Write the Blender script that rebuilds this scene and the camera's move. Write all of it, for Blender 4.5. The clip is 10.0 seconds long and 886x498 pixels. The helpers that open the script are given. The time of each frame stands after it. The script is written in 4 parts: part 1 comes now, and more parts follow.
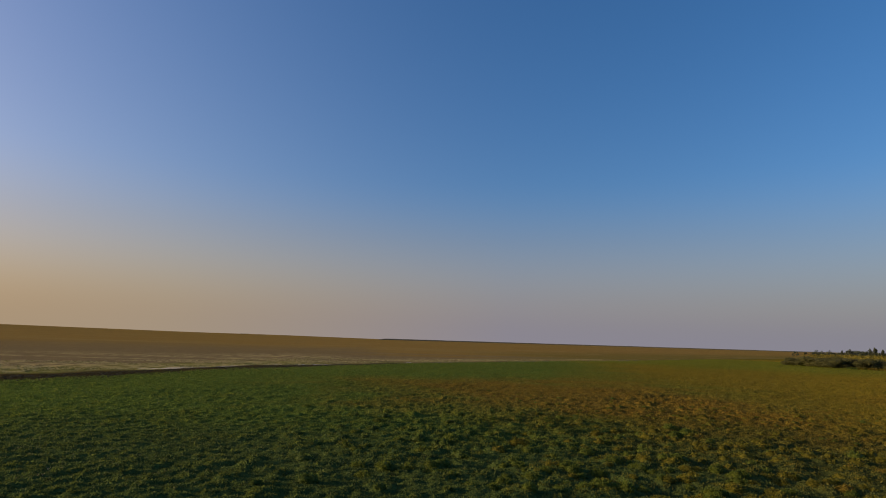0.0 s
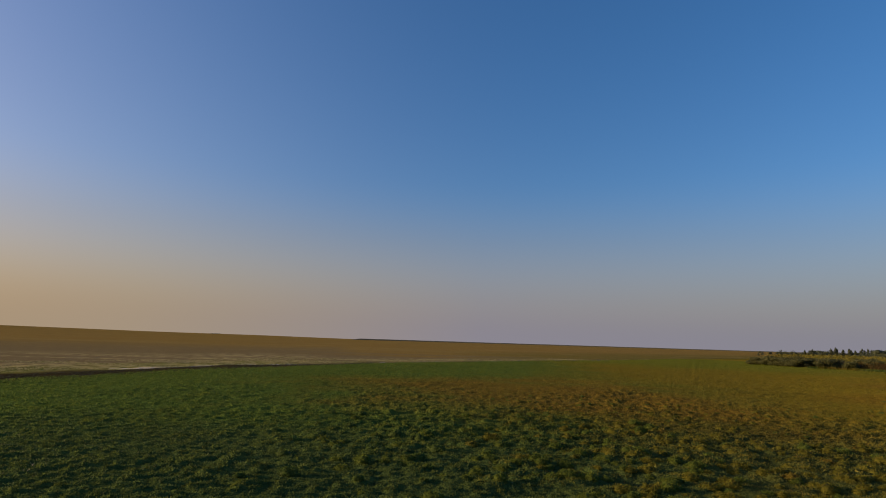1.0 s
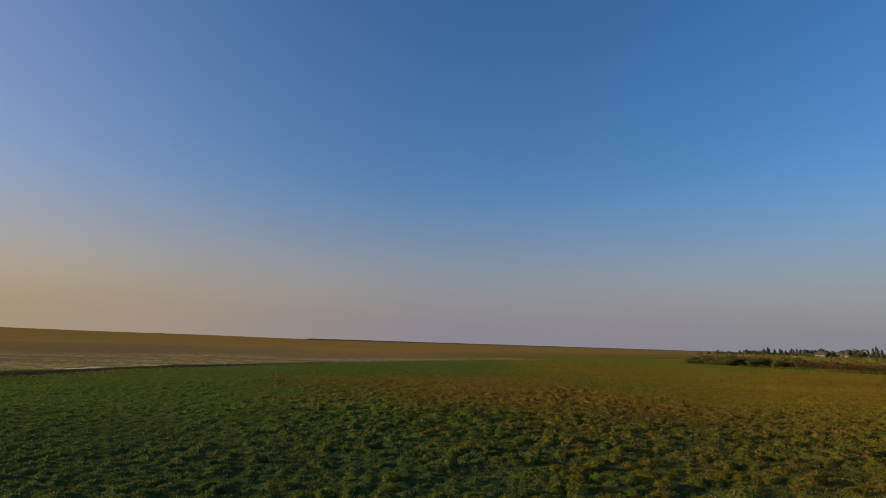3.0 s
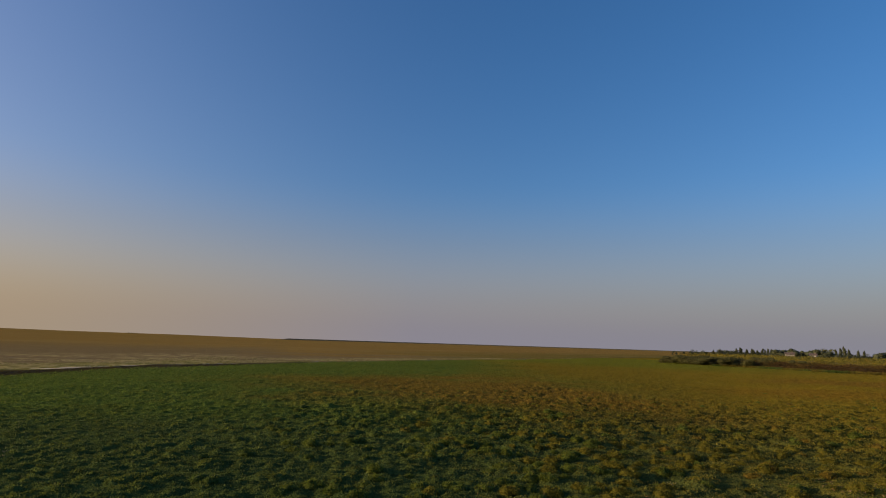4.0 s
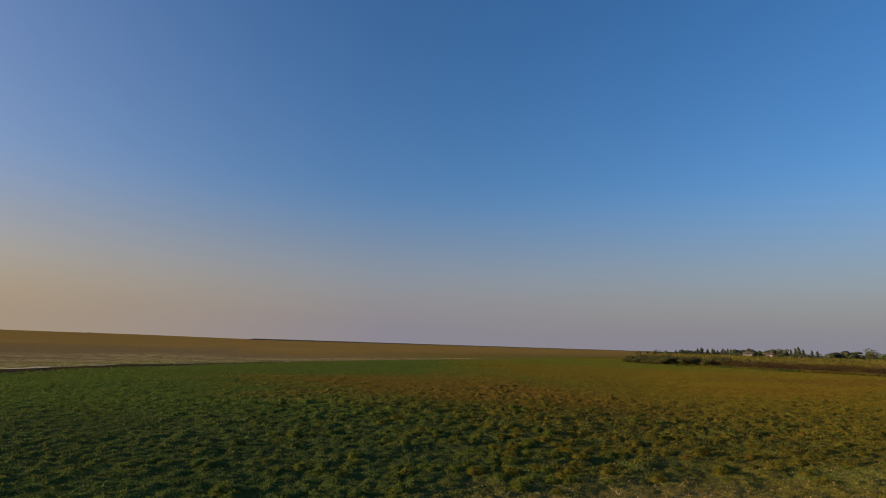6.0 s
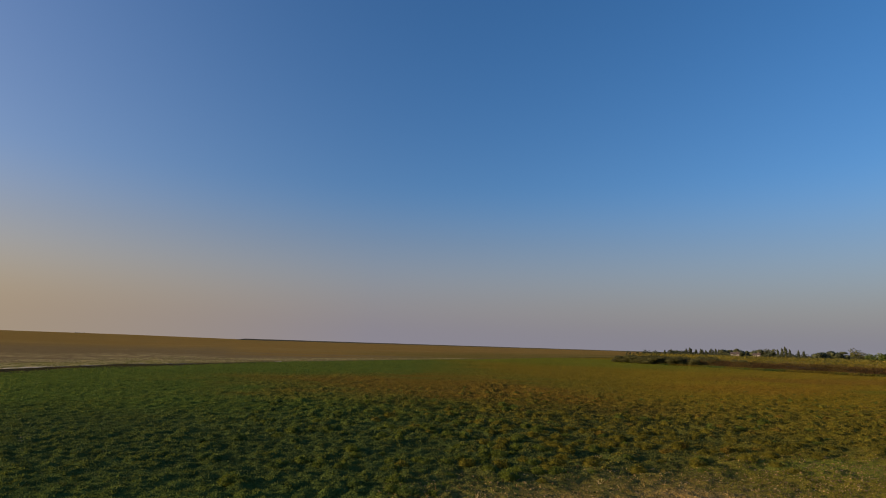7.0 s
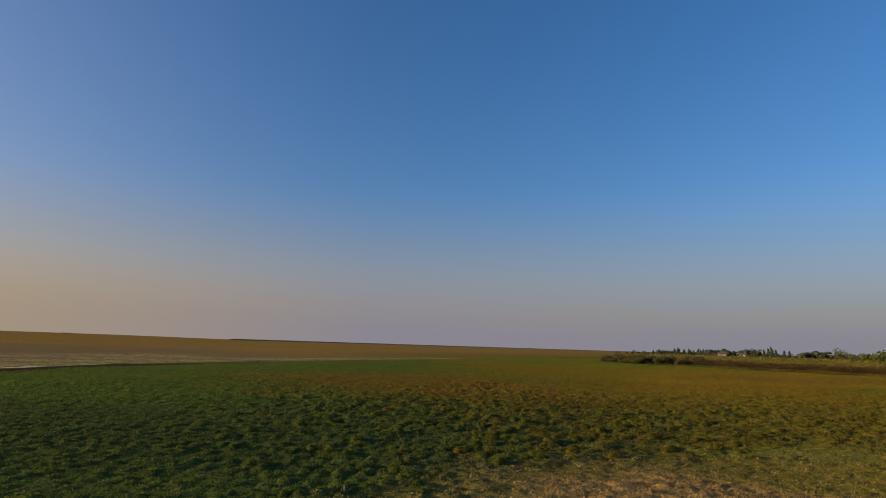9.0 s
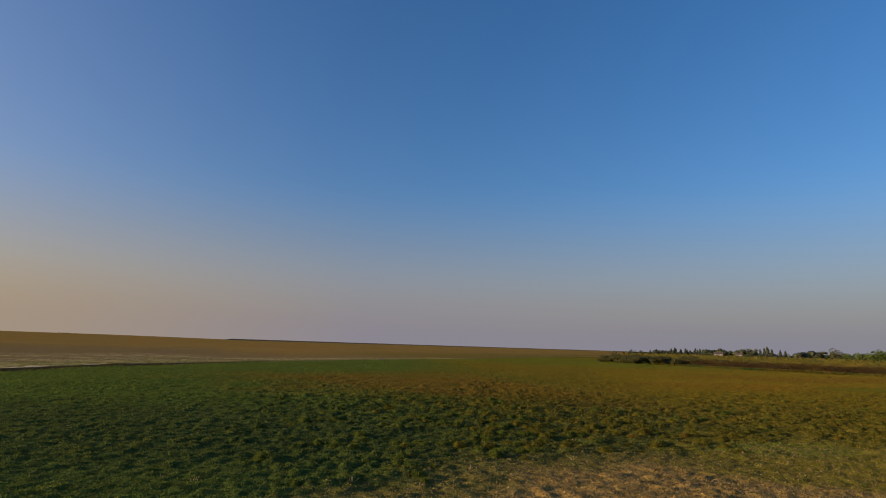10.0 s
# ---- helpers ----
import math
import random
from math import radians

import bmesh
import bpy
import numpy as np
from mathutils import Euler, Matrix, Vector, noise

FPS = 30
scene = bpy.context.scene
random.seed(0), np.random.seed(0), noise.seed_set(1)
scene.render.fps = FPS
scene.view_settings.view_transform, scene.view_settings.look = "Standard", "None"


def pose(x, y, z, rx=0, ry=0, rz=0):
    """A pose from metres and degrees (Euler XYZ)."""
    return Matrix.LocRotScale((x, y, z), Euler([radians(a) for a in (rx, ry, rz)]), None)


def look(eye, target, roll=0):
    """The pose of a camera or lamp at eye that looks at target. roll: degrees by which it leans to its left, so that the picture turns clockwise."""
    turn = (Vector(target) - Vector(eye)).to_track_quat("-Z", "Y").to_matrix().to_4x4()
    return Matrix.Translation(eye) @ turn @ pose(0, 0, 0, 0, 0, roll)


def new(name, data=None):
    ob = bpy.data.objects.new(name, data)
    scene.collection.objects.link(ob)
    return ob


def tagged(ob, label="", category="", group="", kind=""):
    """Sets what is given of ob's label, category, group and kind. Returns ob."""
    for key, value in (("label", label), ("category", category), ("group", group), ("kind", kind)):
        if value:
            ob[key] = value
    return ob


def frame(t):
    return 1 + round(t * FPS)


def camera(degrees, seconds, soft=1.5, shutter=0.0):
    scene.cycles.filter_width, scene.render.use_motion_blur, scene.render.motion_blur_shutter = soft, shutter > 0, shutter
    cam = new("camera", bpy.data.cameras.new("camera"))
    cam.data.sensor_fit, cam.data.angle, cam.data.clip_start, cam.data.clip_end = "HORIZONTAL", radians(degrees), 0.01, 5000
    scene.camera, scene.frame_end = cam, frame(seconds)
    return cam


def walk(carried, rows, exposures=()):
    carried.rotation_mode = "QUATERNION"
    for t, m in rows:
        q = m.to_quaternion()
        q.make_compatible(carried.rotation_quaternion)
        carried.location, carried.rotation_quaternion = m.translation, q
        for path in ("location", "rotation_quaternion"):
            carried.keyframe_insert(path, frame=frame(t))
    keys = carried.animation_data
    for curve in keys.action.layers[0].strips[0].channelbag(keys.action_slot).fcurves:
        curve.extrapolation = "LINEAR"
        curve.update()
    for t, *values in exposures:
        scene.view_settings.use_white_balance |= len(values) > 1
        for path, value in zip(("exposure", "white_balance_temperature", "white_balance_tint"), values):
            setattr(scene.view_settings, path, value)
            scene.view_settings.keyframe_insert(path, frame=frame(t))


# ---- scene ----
# ---- camera: a drone that backs away low over a marsh meadow and pans to its right ----
PATH = (  # seconds, x, y, z, heading, tilt, lean
    (0, -0.016, 0.005, 4.667, -0.020, 9.002, 1.676),
    (0.5, -0.052, -0.487, 4.648, 1.249, 9.039, 1.687),
    (1, -0.101, -1.009, 4.630, 2.492, 9.076, 1.697),
    (1.5, -0.164, -1.556, 4.612, 3.714, 9.113, 1.707),
    (2, -0.241, -2.124, 4.595, 4.913, 9.149, 1.715),
    (2.5, -0.331, -2.708, 4.578, 6.079, 9.184, 1.722),
    (3, -0.435, -3.305, 4.562, 7.201, 9.219, 1.729),
    (3.5, -0.552, -3.911, 4.546, 8.263, 9.251, 1.734),
    (4, -0.682, -4.524, 4.530, 9.251, 9.283, 1.739),
    (4.5, -0.824, -5.141, 4.515, 10.152, 9.313, 1.742),
    (5, -0.977, -5.759, 4.500, 10.958, 9.341, 1.745),
    (5.5, -1.142, -6.376, 4.486, 11.661, 9.367, 1.747),
    (6, -1.316, -6.990, 4.472, 12.261, 9.390, 1.748),
    (6.5, -1.500, -7.600, 4.458, 12.761, 9.412, 1.749),
    (7, -1.691, -8.205, 4.445, 13.166, 9.431, 1.748),
    (7.5, -1.890, -8.802, 4.433, 13.489, 9.447, 1.747),
    (8, -2.093, -9.393, 4.420, 13.742, 9.459, 1.745),
    (8.5, -2.301, -9.976, 4.409, 13.940, 9.469, 1.742),
    (9, -2.511, -10.552, 4.397, 14.098, 9.475, 1.739),
    (9.5, -2.722, -11.121, 4.386, 14.228, 9.478, 1.735),
    (10, -2.931, -11.683, 4.376, 14.340, 9.477, 1.731),
)


def eye_pose(x, y, z, heading, tilt, lean):
    h, v = radians(heading), radians(tilt)
    way = Vector((math.sin(h) * math.cos(v), math.cos(h) * math.cos(v), math.sin(v)))
    eye = Vector((x, y, z))
    return look(eye, eye + way * 10, lean)


cam = camera(75.05, 10.0, soft=1.0)
walk(cam, [(t, eye_pose(*p)) for t, *p in PATH], exposures=[(0, 0.7), (10, 0.7)])

# ---- world, sun ----
SUN_AZIMUTH = -88.0     # degrees to the right of +y
SUN_HEIGHT = 11.0
world = bpy.data.worlds.new("evening_sky")
scene.world = world
world.use_nodes = True
wn, wl = world.node_tree.nodes, world.node_tree.links
sky = wn.new("ShaderNodeTexSky")
sky.sky_type, sky.sun_disc = "NISHITA", False
sky.sun_elevation, sky.sun_rotation = radians(SUN_HEIGHT), radians(SUN_AZIMUTH)
sky.air_density, sky.dust_density, sky.ozone_density = 1.0, 2.5, 3.0


def sky_math(op, a, b):
    n = wn.new("ShaderNodeVectorMath")
    n.operation = op
    for i, v in enumerate((a, b)):
        if isinstance(v, (tuple, list)):
            n.inputs[i].default_value = v
        else:
            wl.new(v, n.inputs[i])
    return n.outputs["Value"] if op == "DOT_PRODUCT" else n.outputs[0]


# deepen the sky's colours, then lay the evening haze along the horizon: tan towards the sun, lilac away from it
grey = sky_math("DOT_PRODUCT", sky.outputs[0], (0.167, 0.167, 0.167))
deep = sky_math("SUBTRACT", sky_math("MULTIPLY", sky.outputs[0], (1.5, 1.5, 1.5)), grey)
deep = sky_math("MAXIMUM", sky_math("MULTIPLY", deep, (1.14, 0.895, 0.955)), (0.02, 0.02, 0.02))
coord = wn.new("ShaderNodeTexCoord").outputs["Generated"]
height = sky_math("DOT_PRODUCT", coord, (0, 0, 1))


def level_of(lo, hi, at_lo, at_hi):
    n = wn.new("ShaderNodeMapRange")
    n.interpolation_type = "SMOOTHSTEP"
    for i, v in enumerate((lo, hi, at_lo, at_hi)):
        n.inputs[i + 1].default_value = v
    wl.new(height, n.inputs[0])
    return n.outputs[0]


glow = wn.new("ShaderNodeVectorMath")
glow.operation = "SCALE"
wl.new(deep, glow.inputs[0])
wl.new(level_of(0.0, 0.186, 1.4, 1.0), glow.inputs["Scale"])
deep = glow.outputs[0]
sa = radians(SUN_AZIMUTH)
sunward = sky_math("DOT_PRODUCT", coord, (math.sin(sa) / 2, math.cos(sa) / 2, 0))
half = wn.new("ShaderNodeMath")
half.inputs[1].default_value = 0.5
wl.new(sunward, half.inputs[0])
tint = wn.new("ShaderNodeValToRGB")
wl.new(half.outputs[0], tint.inputs[0])
HAZE = ((0.15, (0.262, 0.258, 0.276)), (0.46, (0.266, 0.250, 0.278)), (0.73, (0.370, 0.290, 0.208)), (1.0, (0.45, 0.30, 0.15)))
while len(tint.color_ramp.elements) < len(HAZE):
    tint.color_ramp.elements.new(0.5)
for el, (p, c) in zip(tint.color_ramp.elements, HAZE):
    el.position, el.color = p, (*c, 1)
haze = sky_math("MULTIPLY", tint.outputs[0], (6.15, 6.15, 6.15))
blend = wn.new("ShaderNodeMix")
blend.data_type = "RGBA"
wl.new(level_of(-0.01, 0.28, 1.0, 0.0), blend.inputs[0])
wl.new(deep, blend.inputs[6])
wl.new(haze, blend.inputs[7])
# a thin veil of the same haze reaches higher on the sun's side
veil = wn.new("ShaderNodeMapRange")
veil.interpolation_type = "SMOOTHSTEP"
for i, v in enumerate((-0.14, 0.45, 0.0, 0.22)):
    veil.inputs[i + 1].default_value = v
wl.new(sunward, veil.inputs[0])
thinning = wn.new("ShaderNodeMath")
thinning.operation = "MULTIPLY"
wl.new(veil.outputs[0], thinning.inputs[0])
wl.new(level_of(0.1, 0.9, 1.0, 0.0), thinning.inputs[1])
veiled = wn.new("ShaderNodeMix")
veiled.data_type = "RGBA"
wl.new(thinning.outputs[0], veiled.inputs[0])
wl.new(blend.outputs[2], veiled.inputs[6])
wl.new(haze, veiled.inputs[7])
# the dusk's lilac band, low on the horizon and away from the sun
band = wn.new("ShaderNodeMath")
band.operation = "MULTIPLY"
away = wn.new("ShaderNodeMapRange")
for i, v in enumerate((-0.30, 0.28, 1.0, 0.0)):
    away.inputs[i + 1].default_value = v
wl.new(sunward, away.inputs[0])
wl.new(away.outputs[0], band.inputs[0])
wl.new(level_of(0.004, 0.062, 1.0, 0.0), band.inputs[1])
lilac = wn.new("ShaderNodeMix")
lilac.data_type = "RGBA"
wl.new(band.outputs[0], lilac.inputs[0])
wl.new(veiled.outputs[2], lilac.inputs[6])
wl.new(sky_math("MULTIPLY", veiled.outputs[2], (0.93, 0.92, 1.012)), lilac.inputs[7])
wl.new(lilac.outputs[2], wn["Background"].inputs[0])
wn["Background"].inputs[1].default_value = 0.1

sun = new("sun", bpy.data.lights.new("sun", "SUN"))
sun.data.energy, sun.data.angle, sun.data.color = 3.4, radians(0.6), (1.0, 0.72, 0.40)
a, e = radians(SUN_AZIMUTH), radians(SUN_HEIGHT)
to_sun = Vector((math.sin(a) * math.cos(e), math.cos(a) * math.cos(e), math.sin(e)))
sun.matrix_world = look(to_sun * 50, (0, 0, 0))


# ---- numbers: lattice noise and plan curves ----
def hash01(ix, iy, seed):
    h = (ix.astype(np.int64) * 374761393 + iy.astype(np.int64) * 668265263 + seed * 974711) & 0xFFFFFFFF
    h = ((h ^ (h >> 13)) * 1274126177) & 0xFFFFFFFF
    return ((h ^ (h >> 16)) & 0xFFFFFF) / 16777215.0


def lattice(x, y, seed=0):
    """Smooth noise from 0 to 1."""
    x, y = np.asarray(x, float), np.asarray(y, float)
    ix, iy = np.floor(x), np.floor(y)
    fx, fy = x - ix, y - iy
    fx, fy = fx * fx * (3 - 2 * fx), fy * fy * (3 - 2 * fy)
    a, b = hash01(ix, iy, seed), hash01(ix + 1, iy, seed)
    c, d = hash01(ix, iy + 1, seed), hash01(ix + 1, iy + 1, seed)
    return (a + (b - a) * fx) * (1 - fy) + (c + (d - c) * fx) * fy


def layers(x, y, size, octaves=3, seed=0):
    total, weight = 0.0, 0.0
    for k in range(octaves):
        total = total + lattice(x / size * 2 ** k + 17.3 * k, y / size * 2 ** k - 9.1 * k, seed + k) * 0.5 ** k
        weight += 0.5 ** k
    return total / weight


def ramp(v, lo, hi):
    t = np.clip((np.asarray(v, float) - lo) / (hi - lo), 0, 1)
    return t * t * (3 - 2 * t)


def cells(x, y, size, seed):
    """Nearest of one scattered centre a cell: its offset in x and y, and a number of its own."""
    u, v = np.asarray(x, float) / size, np.asarray(y, float) / size
    iu, iv = np.floor(u), np.floor(v)
    best = np.full(u.shape, 9.0)
    ox, oy, own = np.zeros(u.shape), np.zeros(u.shape), np.zeros(u.shape)
    for du in (-1, 0, 1):
        for dv in (-1, 0, 1):
            cu, cv = iu + du, iv + dv
            px, py = u - cu - hash01(cu, cv, seed), v - cv - hash01(cu, cv, seed + 1)
            d = px * px + py * py
            near = d < best
            best = np.where(near, d, best)
            ox, oy = np.where(near, px, ox), np.where(near, py, oy)
            own = np.where(near, hash01(cu, cv, seed + 2), own)
    return ox * size, oy * size, own


SHORE_X = (-5000, -300, -90, -60, -44, -40, -35, -30, -17, -4.5, 17, 56, 81, 125, 220, 900, 5000)
SHORE_Y = (-1500, -70, 0, 24, 42, 50, 63, 80, 100, 119, 144, 182, 209, 262, 350, 900, 4000)


def seaward(x, y):
    """Metres beyond the edge of the meadow, towards the flats (negative on the meadow)."""
    wob = (layers(x, y, 9.0, 3, 40) - 0.5) * 3
    slope = np.interp(x, (-60, -40, -20, 200), (0.55, 0.45, 0.62, 0.75))
    return (y - np.interp(x, SHORE_X, SHORE_Y)) * slope + wob


def bare(x, y):
    """How bare the trampled earth is, 0 to 1."""
    edge = np.interp(x, (-6, 0, 5, 9, 11.3, 12.4, 14.4, 17, 25), (2.5, 5.6, 8.4, 10, 9.8, 8.2, 5.6, 4.2, 2)) + (layers(x, y, 3.0, 3, 60) - 0.5) * 4
    return ramp(edge - y, -1.5, 2.2) * ramp(y, -9, -4)


def thin(x, y):
    """A fringe of short, sparse growth round the bare earth."""
    edge = 11.8 + 0.06 * np.clip(x - 8, 0, 20) - 0.12 * np.clip(4 - x, 0, 30) ** 2 + (layers(x, y, 5.0, 3, 61) - 0.5) * 7
    return ramp(edge - y, -2.0, 3.0) * ramp(y, -13, -6)


WATER_LEVEL = -0.30
HOLLOWS = ((22.8, 20.8, 1.3), (25.6, 24.4, 0.9), (22.6, 14.5, 1.4), (12.7, 12.4, 1.2), (10.6, 14.8, 1.1), (18.6, 20.9, 0.9), (7.5, 20.0, 1.4), (18.0, 29.0, 1.6))


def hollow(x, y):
    """Hollows between the tufts, 0 to 1: many small ones and a few larger. Lowered, and tinted darker for their shade.
    """
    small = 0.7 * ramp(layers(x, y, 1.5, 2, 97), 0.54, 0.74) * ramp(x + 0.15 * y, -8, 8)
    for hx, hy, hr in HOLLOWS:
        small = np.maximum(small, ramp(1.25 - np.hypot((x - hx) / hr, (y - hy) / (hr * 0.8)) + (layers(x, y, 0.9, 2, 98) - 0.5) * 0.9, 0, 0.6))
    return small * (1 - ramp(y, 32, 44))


def rut(x, y):
    """A short dark scrape in the sward, 0 to 1."""
    along, across = (x - 22) + 0.17 * (y - 56), (y - 56) - 0.17 * (x - 22)
    return ramp(1.2 - np.hypot(along / 3.4, across / 0.55) + (layers(x, y, 0.8, 2, 91) - 0.5) * 0.7, 0, 0.5)


def wet_width(x):
    return np.interp(x, (-80, -45, -20, 0, 60, 100), (50, 42, 26, 15, 10, 5))


def bank_width(x):
    return np.interp(x, (-46, -32, -14, 20), (13.0, 10.0, 5.0, 4.0))


def ground_height(x, y):
    s = seaward(x, y)
    bw = bank_width(x)
    land = 1 - ramp(s, -2.0, bw * 0.9)
    far = ramp(np.hypot(x, y), 150, 600)
    upland = np.interp(np.degrees(np.arctan2(x, np.abs(y) + 1)), (-60, -37, -23, -15, -6), (0.0075, 0.0055, 0.0025, 0.002, 0)) * ramp(np.hypot(x, y), 1800, 4200) * np.hypot(x, y)
    ox, oy, own = cells(x, y, 0.46, 90)
    mounds = np.clip(1 - (ox * ox + oy * oy) / 0.09, 0, 1) * (0.2 + 1.0 * own) * 0.16
    ox, oy, own = cells(x, y, 1.7, 95)
    mounds = mounds + np.clip(1 - (ox * ox + oy * oy) / 0.5, 0, 1) * ramp(own, 0.35, 0.95) * 0.16 * (0.35 + 0.65 * ramp(x + 0.15 * y, -8, 6))
    mounds = mounds + layers(x, y, 0.3, 2, 5) * 0.09
    rough = (0.3 + 1.0 * layers(x, y, 9.0, 2, 8)) * (0.72 + 0.28 * ramp(x + 0.15 * y, -12, 4) + 0.1 * ramp(x, 8, 20))
    calm = 1 - 0.6 * ramp(y + 0.12 * np.clip(x, 0, 60), 48, 85)
    t, b = thin(x, y), bare(x, y)
    meadow = mounds * rough * calm * (1 - 0.65 * t) * (1 - 0.7 * b) - 0.25 * rut(x, y) - 0.17 * hollow(x, y) * (1 - 0.6 * t) * (1 - b) + (layers(x, y, 14.0, 2, 9) - 0.5) * 0.3 * ramp(-s, 1, 14)
    meadow = meadow + np.maximum(b, 0.6 * t) * ((layers(x, y, 0.42, 2, 10) - 0.5) * 0.15 + (layers(x + 0.35 * y, y * 1.6 - 0.5 * x, 0.26, 2, 11) - 0.5) * 0.13)
    w = wet_width(x)
    streak = 0.75 * (layers(x * 2.6 + y * 0.3, y, 1.7, 3, 20) - 0.5) + 0.5 * (layers(x * 0.5, y, 7.0, 2, 26) - 0.5)
    rise = ramp(s - bw, w * 0.75, w * 1.9) * 0.16
    flats = WATER_LEVEL + 0.037 + 0.02 * (1 - ramp(x, -40, -20)) + streak * 0.16 + rise + 0.16 * (1 - ramp(s, bw * 0.75, bw)) - 0.05 * ramp(s, bw, bw + 1) * (1 - ramp(s, bw + 2, bw + 4)) + ramp(s, 60, 140) * (layers(x, y, 60, 3, 23) - 0.5) * 0.3
    return (meadow * land + flats * (1 - land)) * (1 - far) + far * -0.1 * (1 - land) + upland


def mix(a, b, k):
    k = np.asarray(k)[..., None]
    return a * (1 - k) + b * k


GREEN = np.array((0.090, 0.134, 0.025))
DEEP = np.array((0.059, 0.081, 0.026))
LIME = np.array((0.118, 0.132, 0.016))
OLIVE = np.array((0.168, 0.134, 0.018))
RUST = np.array((0.188, 0.112, 0.020))
EARTH = np.array((0.315, 0.212, 0.066))
BANK = np.array((0.046, 0.036, 0.016))
SILT = np.array((0.190, 0.142, 0.066))
FLAT = np.array((0.238, 0.154, 0.041))
STRAW = np.array((0.270, 0.200, 0.075))


def meadow_tone(x, y):
    """Pigment of the sward: green by the shore, olive and rust on the drier ground; a deeper green paints shade into
    the hollows.
    """
    x, y = np.asarray(x, float), np.asarray(y, float)
    n1, n2 = layers(x, y, 16.0, 3, 30), layers(x, y, 3.2, 3, 33)
    olive = ramp(x - 0.18 * (y - 20) + (n1 - 0.5) * 16 + (n2 - 0.5) * 9, 0, 27)
    tone = mix(np.broadcast_to(GREEN, x.shape + (3,)), OLIVE, olive)
    cx, cy = (x - 10) / 27, (y - 54) / 28
    rust = ramp(1.15 - np.hypot(cx, cy) + (n1 - 0.5) * 0.9 + (n2 - 0.5) * 0.5, 0, 0.95)
    rust2 = ramp(1.0 - np.hypot((x - 62) / 30, (y - 55) / 14) + (n1 - 0.5) * 0.8, 0, 0.7) * 0.7
    tone = mix(tone, RUST, np.maximum(rust, rust2) * 0.75)
    near = ramp(38 - y + (n1 - 0.5) * 10, 0, 14) * (1 - 0.55 * ramp(x + (n2 - 0.5) * 14, 14, 32))
    tone = mix(tone, DEEP, near * (0.35 + 0.35 * ramp(y, 5, 16)))
    # deeper green in the hollows paints in the shade between the tufts
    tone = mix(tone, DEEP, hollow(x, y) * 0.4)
    tone = mix(tone, BANK, rut(x, y) * 0.6)
    tone = mix(tone, np.array((0.172, 0.168, 0.019)), thin(x, y) * ramp(x, 10, 16) * (0.35 + 0.55 * n2))
    tone = mix(tone, GREEN * 1.2, ramp(1.0 - np.hypot((x - 20) / 5, (y - 11.5) / 2.2) + (n2 - 0.5) * 0.8, 0, 0.6) * 0.6)
    # lighter on the right, darker mid-field: down-sun brightness put into the pigment
    tone = mix(tone, tone * np.array((1.28, 1.22, 0.96)), ramp(x - 0.5 * y + (n2 - 0.5) * 6, 1, 22) * (1 - 0.45 * ramp(y, 60, 110)))
    tone = tone * (1 - 0.16 * ramp(1.0 - np.hypot((x - 14) / 17, (y - 32) / 15), 0, 0.6))[..., None]
    lush = ramp(1.0 - np.hypot((x - 92) / 76, (y - 186) / 80) + (n1 - 0.5) * 0.4, 0, 0.5)
    tone = mix(tone, np.array((0.116, 0.152, 0.020)), lush * 0.75)
    lime = ramp(1.0 - np.hypot((x - 74) / 17, (y - 50) / 11) + (n1 - 0.5) * 0.5, 0, 0.7)
    tone = mix(tone, np.array((0.125, 0.150, 0.018)), lime * 0.75)
    tone = mix(tone, RUST, ramp(1.0 - np.hypot((x - 92) / 34, (y - 78) / 16) + (n1 - 0.5) * 0.8, 0, 0.6) * 0.7)
    return tone


